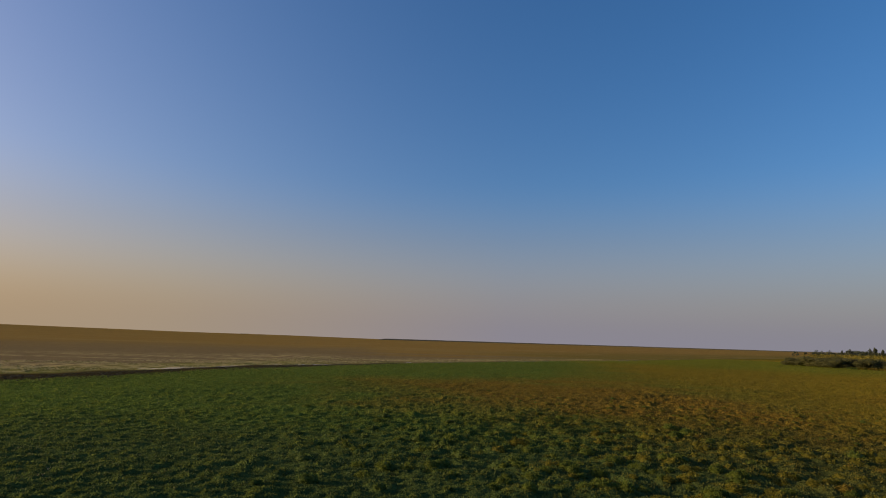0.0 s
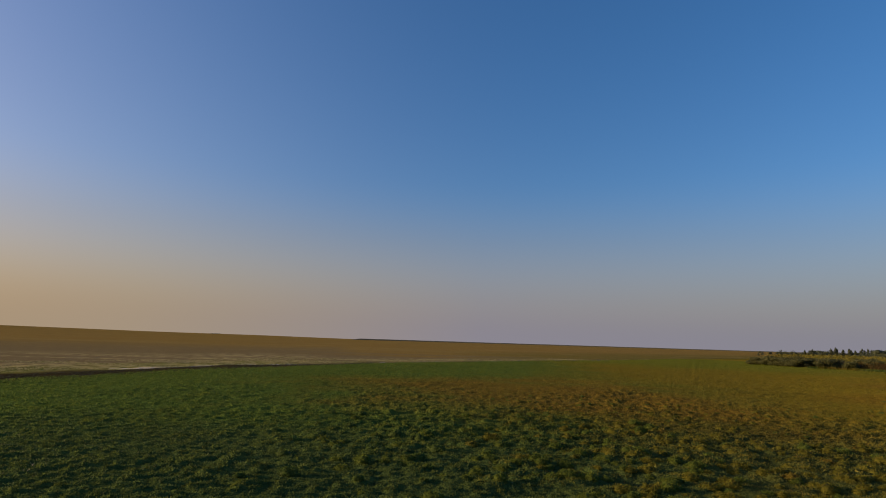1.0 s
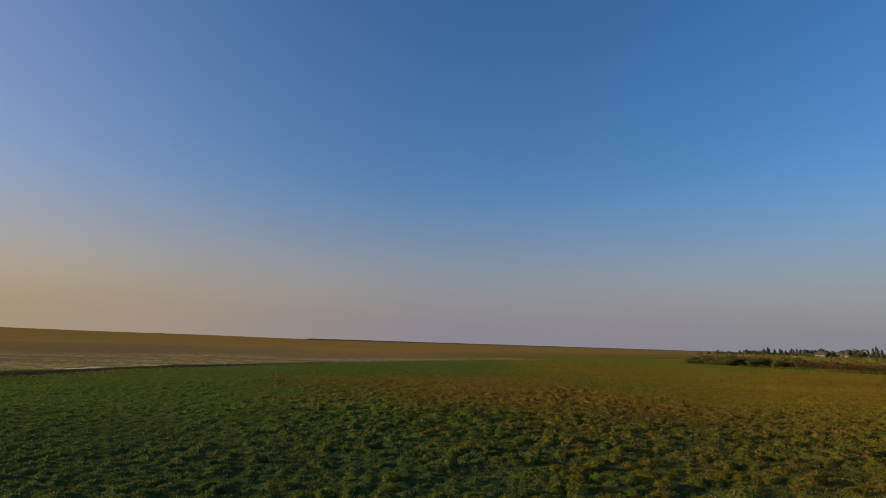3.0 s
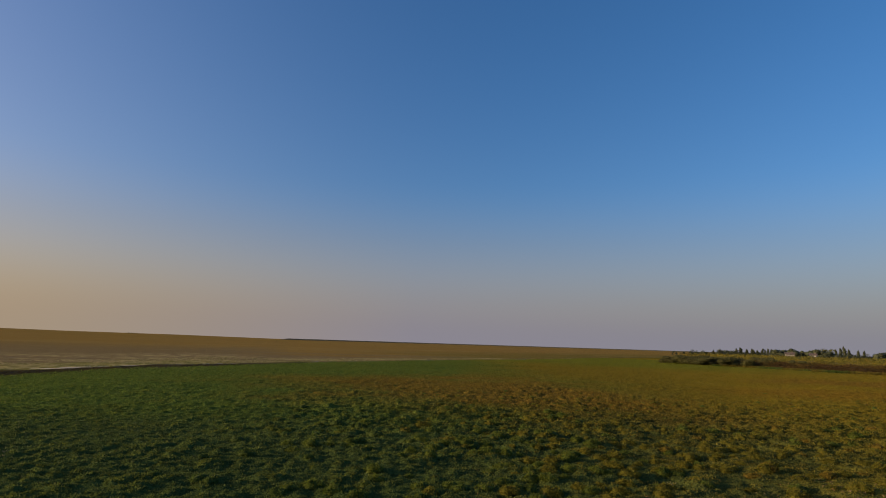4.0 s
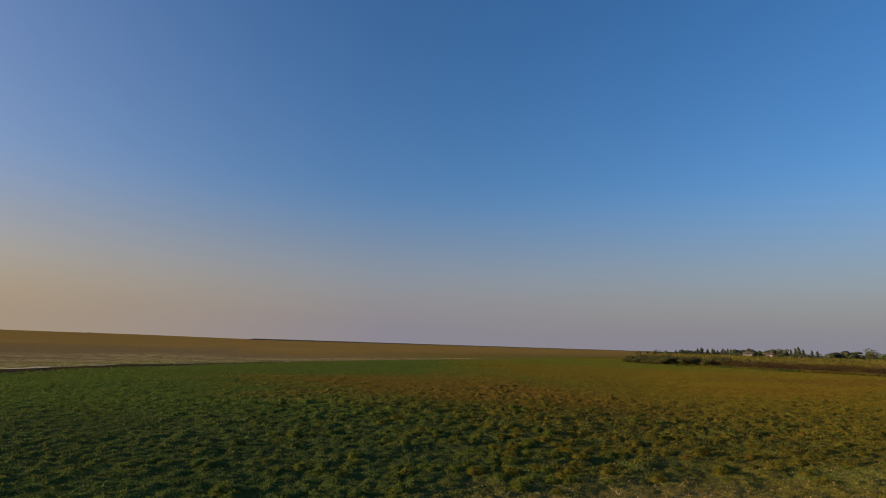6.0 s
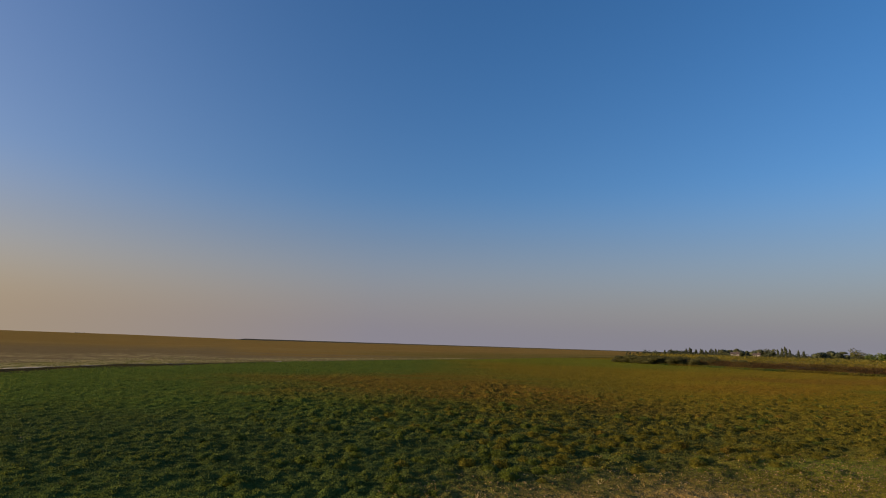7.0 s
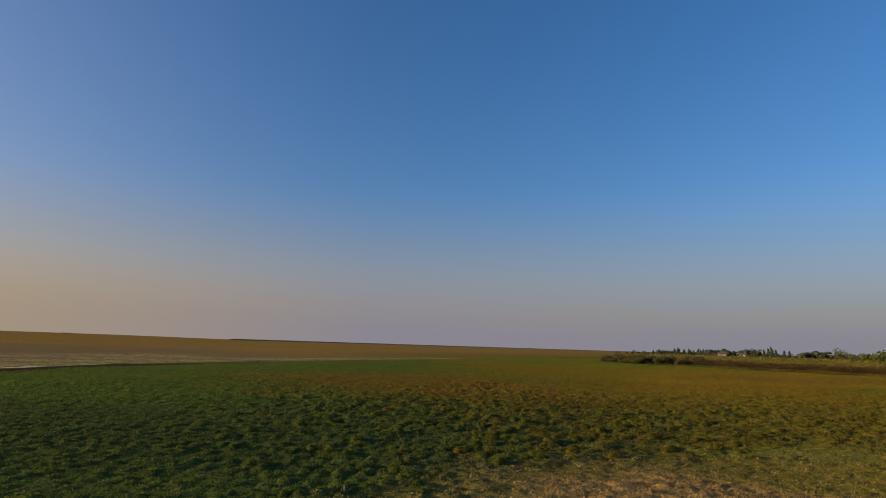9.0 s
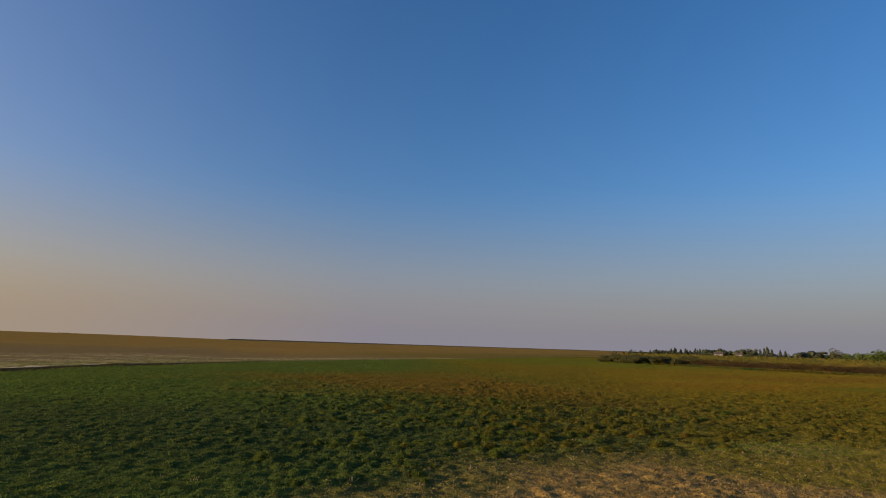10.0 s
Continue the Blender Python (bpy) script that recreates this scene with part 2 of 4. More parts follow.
def ground_tone(x, y):
    s = seaward(x, y)
    n = layers(x, y, 6.0, 3, 50)
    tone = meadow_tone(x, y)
    tone = tone * 0.85
    tone = mix(tone, EARTH, np.maximum(bare(x, y), 0.35 * thin(x, y) * (1 - 0.5 * ramp(x, 10, 16))))
    w = wet_width(x)
    left = 1 - ramp(x, -34, -12)
    sea = np.broadcast_to(SILT, tone.shape)
    streak = layers(x * 0.07, y, 9.0, 3, 52)
    sea = mix(sea, FLAT, ramp(s + (streak - 0.5) * 50, w * 1.4, w * 3.3))
    sea = mix(sea, STRAW, ramp(layers(x * 0.12, y, 26.0, 3, 54), 0.62, 0.75) * 0.35 * ramp(s, w, w * 2))
    sea = mix(sea, np.array((0.165, 0.170, 0.030)), ramp(1 - np.abs(s - bank_width(x) - 4) / 11, 0, 0.6) * (0.4 + 0.6 * n) * (0.4 + 0.6 * left))
    marsh = ramp(x + 0.25 * (y - 150), 10, 70)
    sea = mix(sea, np.array((0.150, 0.122, 0.030)), marsh * (1 - ramp(s + (streak - 0.5) * 60, 20, 120)) * 0.8)
    sea = mix(sea, np.array((0.185, 0.138, 0.060)), left * ramp(s, w * 1.1, w * 1.5) * (1 - ramp(s + (streak - 0.5) * 40, w * 2.2, w * 3.6)) * 0.5)
    wet = ramp(s, bank_width(x), bank_width(x) + 3) * (1 - ramp(s - bank_width(x), w * 0.8, w * 1.3))
    sea = mix(sea, np.array((0.39, 0.32, 0.13)), ramp(layers(x * 1.6, y, 1.3, 2, 58), 0.46, 0.62) * ramp(layers(x * 0.1, y, 6.0, 2, 56), 0.28, 0.55) * wet * (0.4 + 0.5 * left))
    vein = np.abs(layers(x * 0.05 + 3, y + 0.12 * x, 34.0, 2, 59) - 0.5)
    sea = mix(sea, STRAW, (1 - ramp(vein, 0.004, 0.02)) * 0.6 * ramp(s, w * 1.4, w * 2.2))
    sea = mix(sea, BANK, (1 - ramp(s + (n - 0.5) * 6, bank_width(x) * 0.6, bank_width(x) * 1.1)) * (0.5 + 0.5 * left))
    tone = mix(tone, sea, ramp(s + (layers(x, y, 1.5, 2, 57) - 0.5) * (5 + 5 * left), -3.0 - 4 * left, 0.4 + left))
    return tone


# ---- materials ----
def material(name):
    m = bpy.data.materials.new(name)
    m.use_nodes = True
    return m, m.node_tree.nodes, m.node_tree.links, m.node_tree.nodes["Principled BSDF"]


def noise_node(nodes, links, scale, detail=4.0, rough=0.6):
    geo = nodes.new("ShaderNodeNewGeometry")
    n = nodes.new("ShaderNodeTexNoise")
    n.inputs["Scale"].default_value, n.inputs["Detail"].default_value, n.inputs["Roughness"].default_value = scale, detail, rough
    links.new(geo.outputs["Position"], n.inputs["Vector"])
    return n.outputs["Fac"]


def scaled(nodes, links, value, lo, hi, from_lo=0.25, from_hi=0.75):
    r = nodes.new("ShaderNodeMapRange")
    for i, v in enumerate((from_lo, from_hi, lo, hi)):
        r.inputs[i + 1].default_value = v
    links.new(value, r.inputs[0])
    return r.outputs[0]


def times(nodes, links, colour, *factors):
    for f in factors:
        m = nodes.new("ShaderNodeVectorMath")
        m.operation = "SCALE"
        links.new(colour, m.inputs[0])
        links.new(f, m.inputs["Scale"])
        colour = m.outputs[0]
    return colour


def toned(name, roughness, grains, bump=0.0, bump_scale=20.0, islands=0.0, leaf=0.0, gloss=0.3):
    """A surface whose pigment is the mesh's own 'tone', broken up by grain at several sizes."""
    m, nodes, links, bsdf = material(name)
    at = nodes.new("ShaderNodeAttribute")
    at.attribute_name = "tone"
    factors = [scaled(nodes, links, noise_node(nodes, links, s), 1 - k, 1 + k) for s, k in grains]
    if islands:
        geo = nodes.new("ShaderNodeNewGeometry")
        factors.append(scaled(nodes, links, geo.outputs["Random Per Island"], 1 - islands, 1 + islands, 0, 1))
    colour = times(nodes, links, at.outputs["Color"], *factors)
    links.new(colour, bsdf.inputs["Base Color"])
    bsdf.inputs["Roughness"].default_value = roughness
    bsdf.inputs["Specular IOR Level"].default_value = gloss
    if bump:
        b = nodes.new("ShaderNodeBump")
        b.inputs["Strength"].default_value, b.inputs["Distance"].default_value = 1.0, bump
        links.new(noise_node(nodes, links, bump_scale, 6.0, 0.65), b.inputs["Height"])
        links.new(b.outputs[0], bsdf.inputs["Normal"])
    if leaf:
        t = nodes.new("ShaderNodeBsdfTranslucent")
        links.new(colour, t.inputs[0])
        mx = nodes.new("ShaderNodeMixShader")
        mx.inputs[0].default_value = leaf
        links.new(bsdf.outputs[0], mx.inputs[1])
        links.new(t.outputs[0], mx.inputs[2])
        links.new(mx.outputs[0], nodes["Material Output"].inputs[0])
    return m


def plain(name, colour, roughness, scale=3.0, amount=0.25, bump=0.0, islands=0.0, leaf=0.0):
    m, nodes, links, bsdf = material(name)
    rgb = nodes.new("ShaderNodeRGB")
    rgb.outputs[0].default_value = (*colour, 1)
    factors = [scaled(nodes, links, noise_node(nodes, links, scale), 1 - amount, 1 + amount),
               scaled(nodes, links, noise_node(nodes, links, scale * 7.3), 1 - amount * 0.6, 1 + amount * 0.6)]
    if islands:
        geo = nodes.new("ShaderNodeNewGeometry")
        factors.append(scaled(nodes, links, geo.outputs["Random Per Island"], 1 - islands, 1 + islands, 0, 1))
    c = times(nodes, links, rgb.outputs[0], *factors)
    links.new(c, bsdf.inputs["Base Color"])
    bsdf.inputs["Roughness"].default_value = roughness
    bsdf.inputs["Specular IOR Level"].default_value = 0.3
    if bump:
        b = nodes.new("ShaderNodeBump")
        b.inputs["Distance"].default_value = bump
        links.new(noise_node(nodes, links, scale * 9), b.inputs["Height"])
        links.new(b.outputs[0], bsdf.inputs["Normal"])
    if leaf:
        t = nodes.new("ShaderNodeBsdfTranslucent")
        links.new(c, t.inputs[0])
        mx = nodes.new("ShaderNodeMixShader")
        mx.inputs[0].default_value = leaf
        links.new(bsdf.outputs[0], mx.inputs[1])
        links.new(t.outputs[0], mx.inputs[2])
        links.new(mx.outputs[0], nodes["Material Output"].inputs[0])
    return m


SOIL = toned("marsh_soil", 1.0, ((0.35, 0.12), (2.2, 0.22), (14.0, 0.35)), bump=0.08, bump_scale=9.0, gloss=0.0)
SWARD = toned("marsh_grass", 0.7, ((0.8, 0.15), (5.0, 0.2)), islands=0.08, leaf=0.48, gloss=0.1)
REED = toned("reed_leaves", 0.7, ((0.12, 0.2), (0.7, 0.2)), islands=0.08, leaf=0.42, gloss=0.15)
# extra blue in this green stands for haze over the far trees
LEAVES_DARK = plain("leaves_dark", (0.050, 0.060, 0.028), 0.6, 0.4, 0.3, islands=0.4, leaf=0.25)
LEAVES_OLIVE = plain("leaves_olive", (0.085, 0.088, 0.018), 0.6, 0.4, 0.3, islands=0.4, leaf=0.25)
LEAVES_SHRUB = plain("leaves_shrub", (0.074, 0.076, 0.020), 0.7, 0.4, 0.25, islands=0.25, leaf=0.2)
LEAVES_BRIGHT = plain("leaves_bright", (0.090, 0.125, 0.020), 0.6, 0.4, 0.3, islands=0.4, leaf=0.3)
BARK = plain("bark", (0.12, 0.09, 0.065), 0.9, 4.0, 0.3, bump=0.03)
STALK = plain("dry_stalk", (0.40, 0.31, 0.17), 0.8, 12.0, 0.25)
CLOD = plain("earth_clods", (0.250, 0.174, 0.058), 0.95, 9.0, 0.4, islands=0.55)
PLASTER = plain("white_plaster", (0.36, 0.34, 0.32), 0.85, 0.6, 0.08)
ROOF_TILE = plain("roof_tiles", (0.11, 0.085, 0.075), 0.85, 1.5, 0.25)
DARK_GLASS = plain("window_glass", (0.03, 0.035, 0.04), 0.15, 1.0, 0.1)


def water_material():
    m, nodes, links, bsdf = material("shallow_water")
    bsdf.inputs["Base Color"].default_value = (0.10, 0.085, 0.055, 1)
    bsdf.inputs["Roughness"].default_value = 0.10
    bsdf.inputs["IOR"].default_value = 1.33
    b = nodes.new("ShaderNodeBump")
    b.inputs["Strength"].default_value, b.inputs["Distance"].default_value = 0.4, 0.012
    links.new(noise_node(nodes, links, 3.0, 4.0, 0.6), b.inputs["Height"])
    links.new(b.outputs[0], bsdf.inputs["Normal"])
    return m


WATER = water_material()


# ---- mesh helpers ----
def fast_mesh(name, verts, faces, mat, tone=None, smooth=False):
    """verts (n, 3), faces (m, 3 or 4), tone (n, 3) as arrays."""
    verts, faces = np.asarray(verts, np.float32), np.asarray(faces, np.int32)
    me = bpy.data.meshes.new(name)
    k = faces.shape[1]
    me.vertices.add(len(verts))
    me.vertices.foreach_set("co", verts.ravel())
    me.loops.add(faces.size)
    me.loops.foreach_set("vertex_index", faces.ravel())
    me.polygons.add(len(faces))
    me.polygons.foreach_set("loop_start", np.arange(0, faces.size, k, dtype=np.int32))
    if smooth:
        me.polygons.foreach_set("use_smooth", np.ones(len(faces), bool))
    if tone is not None:
        at = me.attributes.new("tone", "FLOAT_COLOR", "POINT")
        at.data.foreach_set("color", np.hstack([tone, np.ones((len(verts), 1))]).astype(np.float32).ravel())
    me.materials.append(mat)
    me.update(calc_edges=True)
    me.validate()
    return me


def part(name, mesh, parent, label=""):
    ob = new(name, mesh)
    ob.parent = parent
    return tagged(ob, label)


def from_bm(name, bm, mat, smooth=False):
    me = bpy.data.meshes.new(name)
    if smooth:
        for f in bm.faces:
            f.smooth = True
    bm.to_mesh(me)
    bm.free()
    me.materials.append(mat)
    return me


# ---- ground: one sheet to the horizon ----
def stretch(*pieces, reach, grow_down, grow_up):
    """Grid lines: pieces of (from, to, step) in order, then ever wider steps out to the horizon."""
    out = np.concatenate([np.arange(a, b, d) for a, b, d in pieces]).tolist()
    d = pieces[-1][2]
    while out[-1] < reach:
        d *= grow_up
        out.append(min(out[-1] + d, reach))
    d = pieces[0][2]
    while out[0] > -reach:
        d *= grow_down
        out.insert(0, max(out[0] - d, -reach))
    return np.array(out)


gx = stretch((-84, -24, 0.55), (-24, -4, 0.17), (-4, 24, 0.125), (24, 34, 0.18), (34, 62, 0.5), reach=4950, grow_down=1.08, grow_up=1.06)
gy = stretch((-16, -7, 0.45), (-7, 1, 0.25), (1, 11, 0.11), (11, 36, 0.17), (36, 62, 0.36), (62, 125, 0.9), reach=4950, grow_down=1.12, grow_up=1.045)
X, Y = np.meshgrid(gx, gy)
flat_x, flat_y = X.ravel(), Y.ravel()
verts = np.stack([flat_x, flat_y, ground_height(flat_x, flat_y)], 1)
nx, ny = len(gx), len(gy)
idx = np.arange(nx * ny).reshape(ny, nx)
quads = np.stack([idx[:-1, :-1], idx[:-1, 1:], idx[1:, 1:], idx[1:, :-1]], -1).reshape(-1, 4)
ground = new("ground", fast_mesh("ground", verts, quads, SOIL, ground_tone(flat_x, flat_y), True))
tagged(ground, "marsh meadow and brown mudflats reaching the horizon", "ground", kind="structure")

# shallow water lying in the hollows along the edge of the meadow
wx = np.concatenate([np.linspace(-260, -60, 20), np.linspace(-58, 90, 75), np.linspace(95, 140, 8)])
ws = np.linspace(0, 1, 9)
wv = []
for x in wx:
    y0 = np.interp(x, SHORE_X, SHORE_Y) + 5
    reach = wet_width(x) * 3.4
    wv += [(x, y0 + reach * k, WATER_LEVEL) for k in ws]
wi = np.arange(len(wv)).reshape(len(wx), len(ws))
wq = np.stack([wi[:-1, :-1], wi[1:, :-1], wi[1:, 1:], wi[:-1, 1:]], -1).reshape(-1, 4)
water = new("water", fast_mesh("water", wv, wq, WATER))
tagged(water, "shallow pools shining between the mud and the meadow", "water", kind="structure")


# ---- grass ----
def grass_field(name, label, rng, density, box, length, width, wedge=True):
    """Single short blades all over the sward, leaning away from the middle of their tuft, tinted tuft by tuft."""
    x0, x1, y0, y1 = box
    n = int(density * (x1 - x0) * (y1 - y0))
    x, y = rng.uniform(x0, x1, n), rng.uniform(y0, y1, n)
    keep = (x > -0.62 * (y + 2) - 5) & (x < 1.22 * (y + 12) + 2) | (not wedge)
    x, y = x[keep], y[keep]
    chance = (1 - 0.86 * bare(x, y)) * (1 - 0.3 * thin(x, y)) * (1 - 0.8 * rut(x, y)) * ramp(-seaward(x, y) + (layers(x, y, 2.5, 2, 63) - 0.5) * 4, 0.0, 3.5)
    keep = rng.uniform(0, 1, len(x)) < chance
    x, y = x[keep], y[keep]
    n = len(x)
    ox, oy, own = cells(x, y, 0.46, 90)
    bx, by, big = cells(x, y, 1.7, 95)
    z = ground_height(x, y) - 0.01
    rim = np.clip(np.hypot(ox, oy) / 0.28, 0, 1)
    far = np.hypot(ox, oy) + 1e-6
    way = np.stack([ox / far * rim, oy / far * rim, 1.1 - 0.5 * rim], 1) + rng.normal(0, 0.55, (n, 3))
    way[:, 2] = np.abs(way[:, 2]) + 0.15
    way *= (length * rng.uniform(0.5, 1.4, n) * (1 - 0.4 * thin(x, y)) * (0.75 + 0.5 * own) / np.linalg.norm(way, axis=1))[:, None]
    side = rng.uniform(0, 2 * np.pi, n)
    w = width * rng.uniform(0.6, 1.4, n)
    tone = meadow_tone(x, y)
    even = 0.75 * ramp(y, 26, 58)
    dry = ramp(x + 0.1 * y, -4, 16) * (1 - even)
    warm = LIME * (1 - dry[:, None]) + OLIVE * 1.15 * dry[:, None]
    tone = tone * (1 - (0.22 + 0.18 * dry) * (own > 0.80))[:, None] + warm * ((0.22 + 0.18 * dry) * (own > 0.80))[:, None]
    tone = mix(tone, RUST, (own < 0.06) * 0.5 * dry)
    clump = ((big > 0.72) & (np.hypot(bx, by) < 0.6)) * 0.4 * (1 - even)
    tone = tone * (1 - clump)[:, None] + warm * clump[:, None]
    tone = tone * ((1 + 0.44 * (1 - even) * (hash01(np.floor(own * 9999), np.floor(big * 99), 3) - 0.5)) * rng.uniform(0.92, 1.08, n))[:, None]
    v = np.empty((n, 3, 3))
    foot = np.stack([x, y, z], 1)
    half = np.stack([np.cos(side) * w, np.sin(side) * w, rng.normal(0, 0.4, n) * w], 1)
    v[:, 0], v[:, 1], v[:, 2] = foot - half, foot + half, foot + way
    ob = new(name, fast_mesh(name, v.reshape(-1, 3), np.arange(n * 3).reshape(-1, 3), SWARD, np.repeat(tone, 3, 0)))
    return tagged(ob, label, "grass", kind="stuff")


rng = np.random.default_rng(7)
grass_field("meadow_grass", "short green and olive marsh grass in low tufts", rng, 290, (-20, 34, 1, 20), 0.066, 0.027)
grass_field("meadow_grass", "short green and olive marsh grass in low tufts", rng, 145, (-30, 60, 20, 36), 0.078, 0.036)
grass_field("meadow_grass", "short rust and green marsh grass in low tufts", rng, 62, (-50, 98, 36, 66), 0.095, 0.045)
grass_field("meadow_grass", "short marsh grass out towards the shore", rng, 24, (-48, 145, 66, 130), 0.13, 0.068)
grass_field("meadow_grass", "distant marsh grass before the flats and reeds", rng, 11, (-10, 145, 130, 250), 0.18, 0.11)
grass_field("meadow_grass", "short marsh grass beside the bare earth", rng, 22, (-34, 40, -32, 1), 0.12, 0.06, False)
grass_field("meadow_grass", "short marsh grass at the edge of the meadow", rng, 6, (-90, -34, -60, 30), 0.18, 0.12, False)


# ---- reed belt ----
FRONT_Y = (-40, 20, 60, 105, 135, 165, 200, 215)
FRONT_X = (190, 164, 149, 136, 126, 118, 111, 109)


def belt(name, label, rng, n, depth0, depth1, low, tall, size, tone_a, tone_b, y0=-30, y1=197):
    """A mass of leaves and stems along the edge of the marsh, thicker and higher in clumps."""
    y = rng.uniform(y0, y1, n)
    d = depth0 + (depth1 - depth0) * rng.uniform(0, 1, n) ** 1.3
    x = np.interp(y, FRONT_Y, FRONT_X) + d + (layers(y, y * 0, 7.0, 3, 70) - 0.5) * 5
    ox, oy, own = cells(x, y, 3.4, 76)
    dome = np.clip(1 - (ox * ox + oy * oy) / 8.0, 0.25, 1)
    top = tall * (0.66 + 0.34 * layers(x, y, 14.0, 3, 72) + 0.2 * own) * dome ** 0.25
    z = low + (top - low) * rng.uniform(0, 1, n) ** 0.6
    tone = mix(np.broadcast_to(tone_a, (n, 3)), tone_b, ramp(0.6 * layers(x, y, 9.0, 3, 74) + 0.4 * own, 0.35, 0.65))
    up = np.stack([rng.normal(0, 0.7, n), rng.normal(0, 0.7, n), np.ones(n)], 1) * (size * rng.uniform(0.8, 1.8, n))[:, None]
    a = rng.uniform(0, 2 * np.pi, n)
    w = np.stack([np.cos(a), np.sin(a), rng.normal(0, 0.5, n)], 1) * (size * rng.uniform(0.5, 1.0, n))[:, None]
    c = np.stack([x, y, z], 1)
    v = np.stack([c - up * 0.6, c + w, c + up, c - w], 1)
    v[..., 2] = np.maximum(v[..., 2], ground_height(x, y)[:, None] - 0.02)
    tri = np.arange(n * 4).reshape(-1, 4)
    return tagged(new(name, fast_mesh(name, v.reshape(-1, 3), tri, REED, np.repeat(tone, 4, 0))), label, "reeds", kind="stuff")


rng = np.random.default_rng(11)
belt("low_sedge", "low green sedge at the foot of the reeds", rng, 16000, -6, 1, 0.0, 0.6, 0.16, GREEN * 0.8, OLIVE * 0.8, y1=178)
belt("brown_sedge", "rust-brown sedge and rushes before the reeds", rng, 120000, -1, 20, 0.0, 2.3, 0.1, np.array((0.078, 0.047, 0.015)), np.array((0.098, 0.068, 0.018)), y1=176)
belt("reed_bed", "yellow-green reeds standing behind brown sedge", rng, 130000, 10, 85, 0.8, 3.3, 0.11, np.array((0.225, 0.172, 0.022)), np.array((0.135, 0.128, 0.020)), y1=186)
belt("reed_bed", "olive reeds reaching far back to the trees", rng, 40000, 75, 260, 1.2, 3.5, 0.34, np.array((0.19, 0.15, 0.025)), np.array((0.125, 0.12, 0.025)), y0=-30, y1=300)


def gap_filler(name, label, depth0, depth1, tall, tone_a, tone_b, y0, y1):
    """A rolling sheet added in place of the lower leaves, to close the dark gaps; the upper leaves stand out of it."""
    ys = np.arange(y0, y1, 1.2)
    ds = np.concatenate([[depth0, depth0 + 0.4, depth0 + 1.0], np.arange(depth0 + 2.0, depth1, 1.6)])
    D, Y2 = np.meshgrid(ds, ys)
    d, y = D.ravel(), Y2.ravel()
    x = np.interp(y, FRONT_Y, FRONT_X) + d + (layers(y, y * 0, 7.0, 3, 70) - 0.5) * 5
    edge = ramp(d, depth0 + 0.2, depth0 + 2.6) * ramp(y1 - y, 1.2, 8)
    top = tall * (0.62 + 0.22 * layers(x, y, 12.0, 3, 72) + 0.2 * layers(x, y, 1.6, 2, 73))
    g = ground_height(x, y)
    z = g - 0.1 + (top - g) * edge
    tone = mix(np.broadcast_to(tone_a, (len(x), 3)), tone_b, ramp(layers(x, y, 9.0, 3, 74), 0.35, 0.65))
    i = np.arange(len(x)).reshape(D.shape)
    q = np.stack([i[:-1, :-1], i[1:, :-1], i[1:, 1:], i[:-1, 1:]], -1).reshape(-1, 4)
    return tagged(new(name, fast_mesh(name, np.stack([x, y, z], 1), q, REED, tone, True)), label, "reeds", kind="stuff")


# added sheets that keep deep shade from showing between the leaves
gap_filler("sedge_fill", "brown sheet added to fill the gaps inside the sedge", 0.6, 20, 1.75, np.array((0.074, 0.045, 0.015)), np.array((0.094, 0.065, 0.018)), -30, 174)
gap_filler("reed_fill", "olive sheet added to fill the gaps inside the reeds", 14, 100, 2.9, np.array((0.205, 0.158, 0.022)), np.array((0.130, 0.122, 0.020)), -30, 186)


# ---- trees and shrubs ----
def trunk_mesh(name, height, girth, bend, rng, sides=7, rings=6):
    bm = bmesh.new()
    prev = None
    for i in range(rings + 1):
        k = i / rings
        r = girth * (1 - 0.85 * k) * (1.35 if i == 0 else 1)
        cx, cy = bend * k * k, bend * 0.6 * math.sin(k * 3)
        ring = [bm.verts.new((cx + r * math.cos(2 * math.pi * j / sides), cy + r * math.sin(2 * math.pi * j / sides), height * k)) for j in range(sides)]
        if prev:
            for j in range(sides):
                bm.faces.new((prev[j], prev[(j + 1) % sides], ring[(j + 1) % sides], ring[j]))
        prev = ring
    bm.faces.new(prev)
    for _ in range(5):
        k = rng.uniform(0.35, 0.8)
        a = rng.uniform(0, 2 * math.pi)
        base = Vector((bend * k * k, bend * 0.6 * math.sin(k * 3), height * k))
        tip = base + Vector((math.cos(a), math.sin(a), 1.1)) * height * 0.22
        r = girth * (1 - 0.85 * k) * 0.5
        q = [bm.verts.new(base + Vector((r * math.cos(t), r * math.sin(t), 0))) for t in (0, 2.1, 4.2)]
        top = bm.verts.new(tip)
        for j in range(3):
            bm.faces.new((q[j], q[(j + 1) % 3], top))
    return from_bm(name, bm, BARK, True)


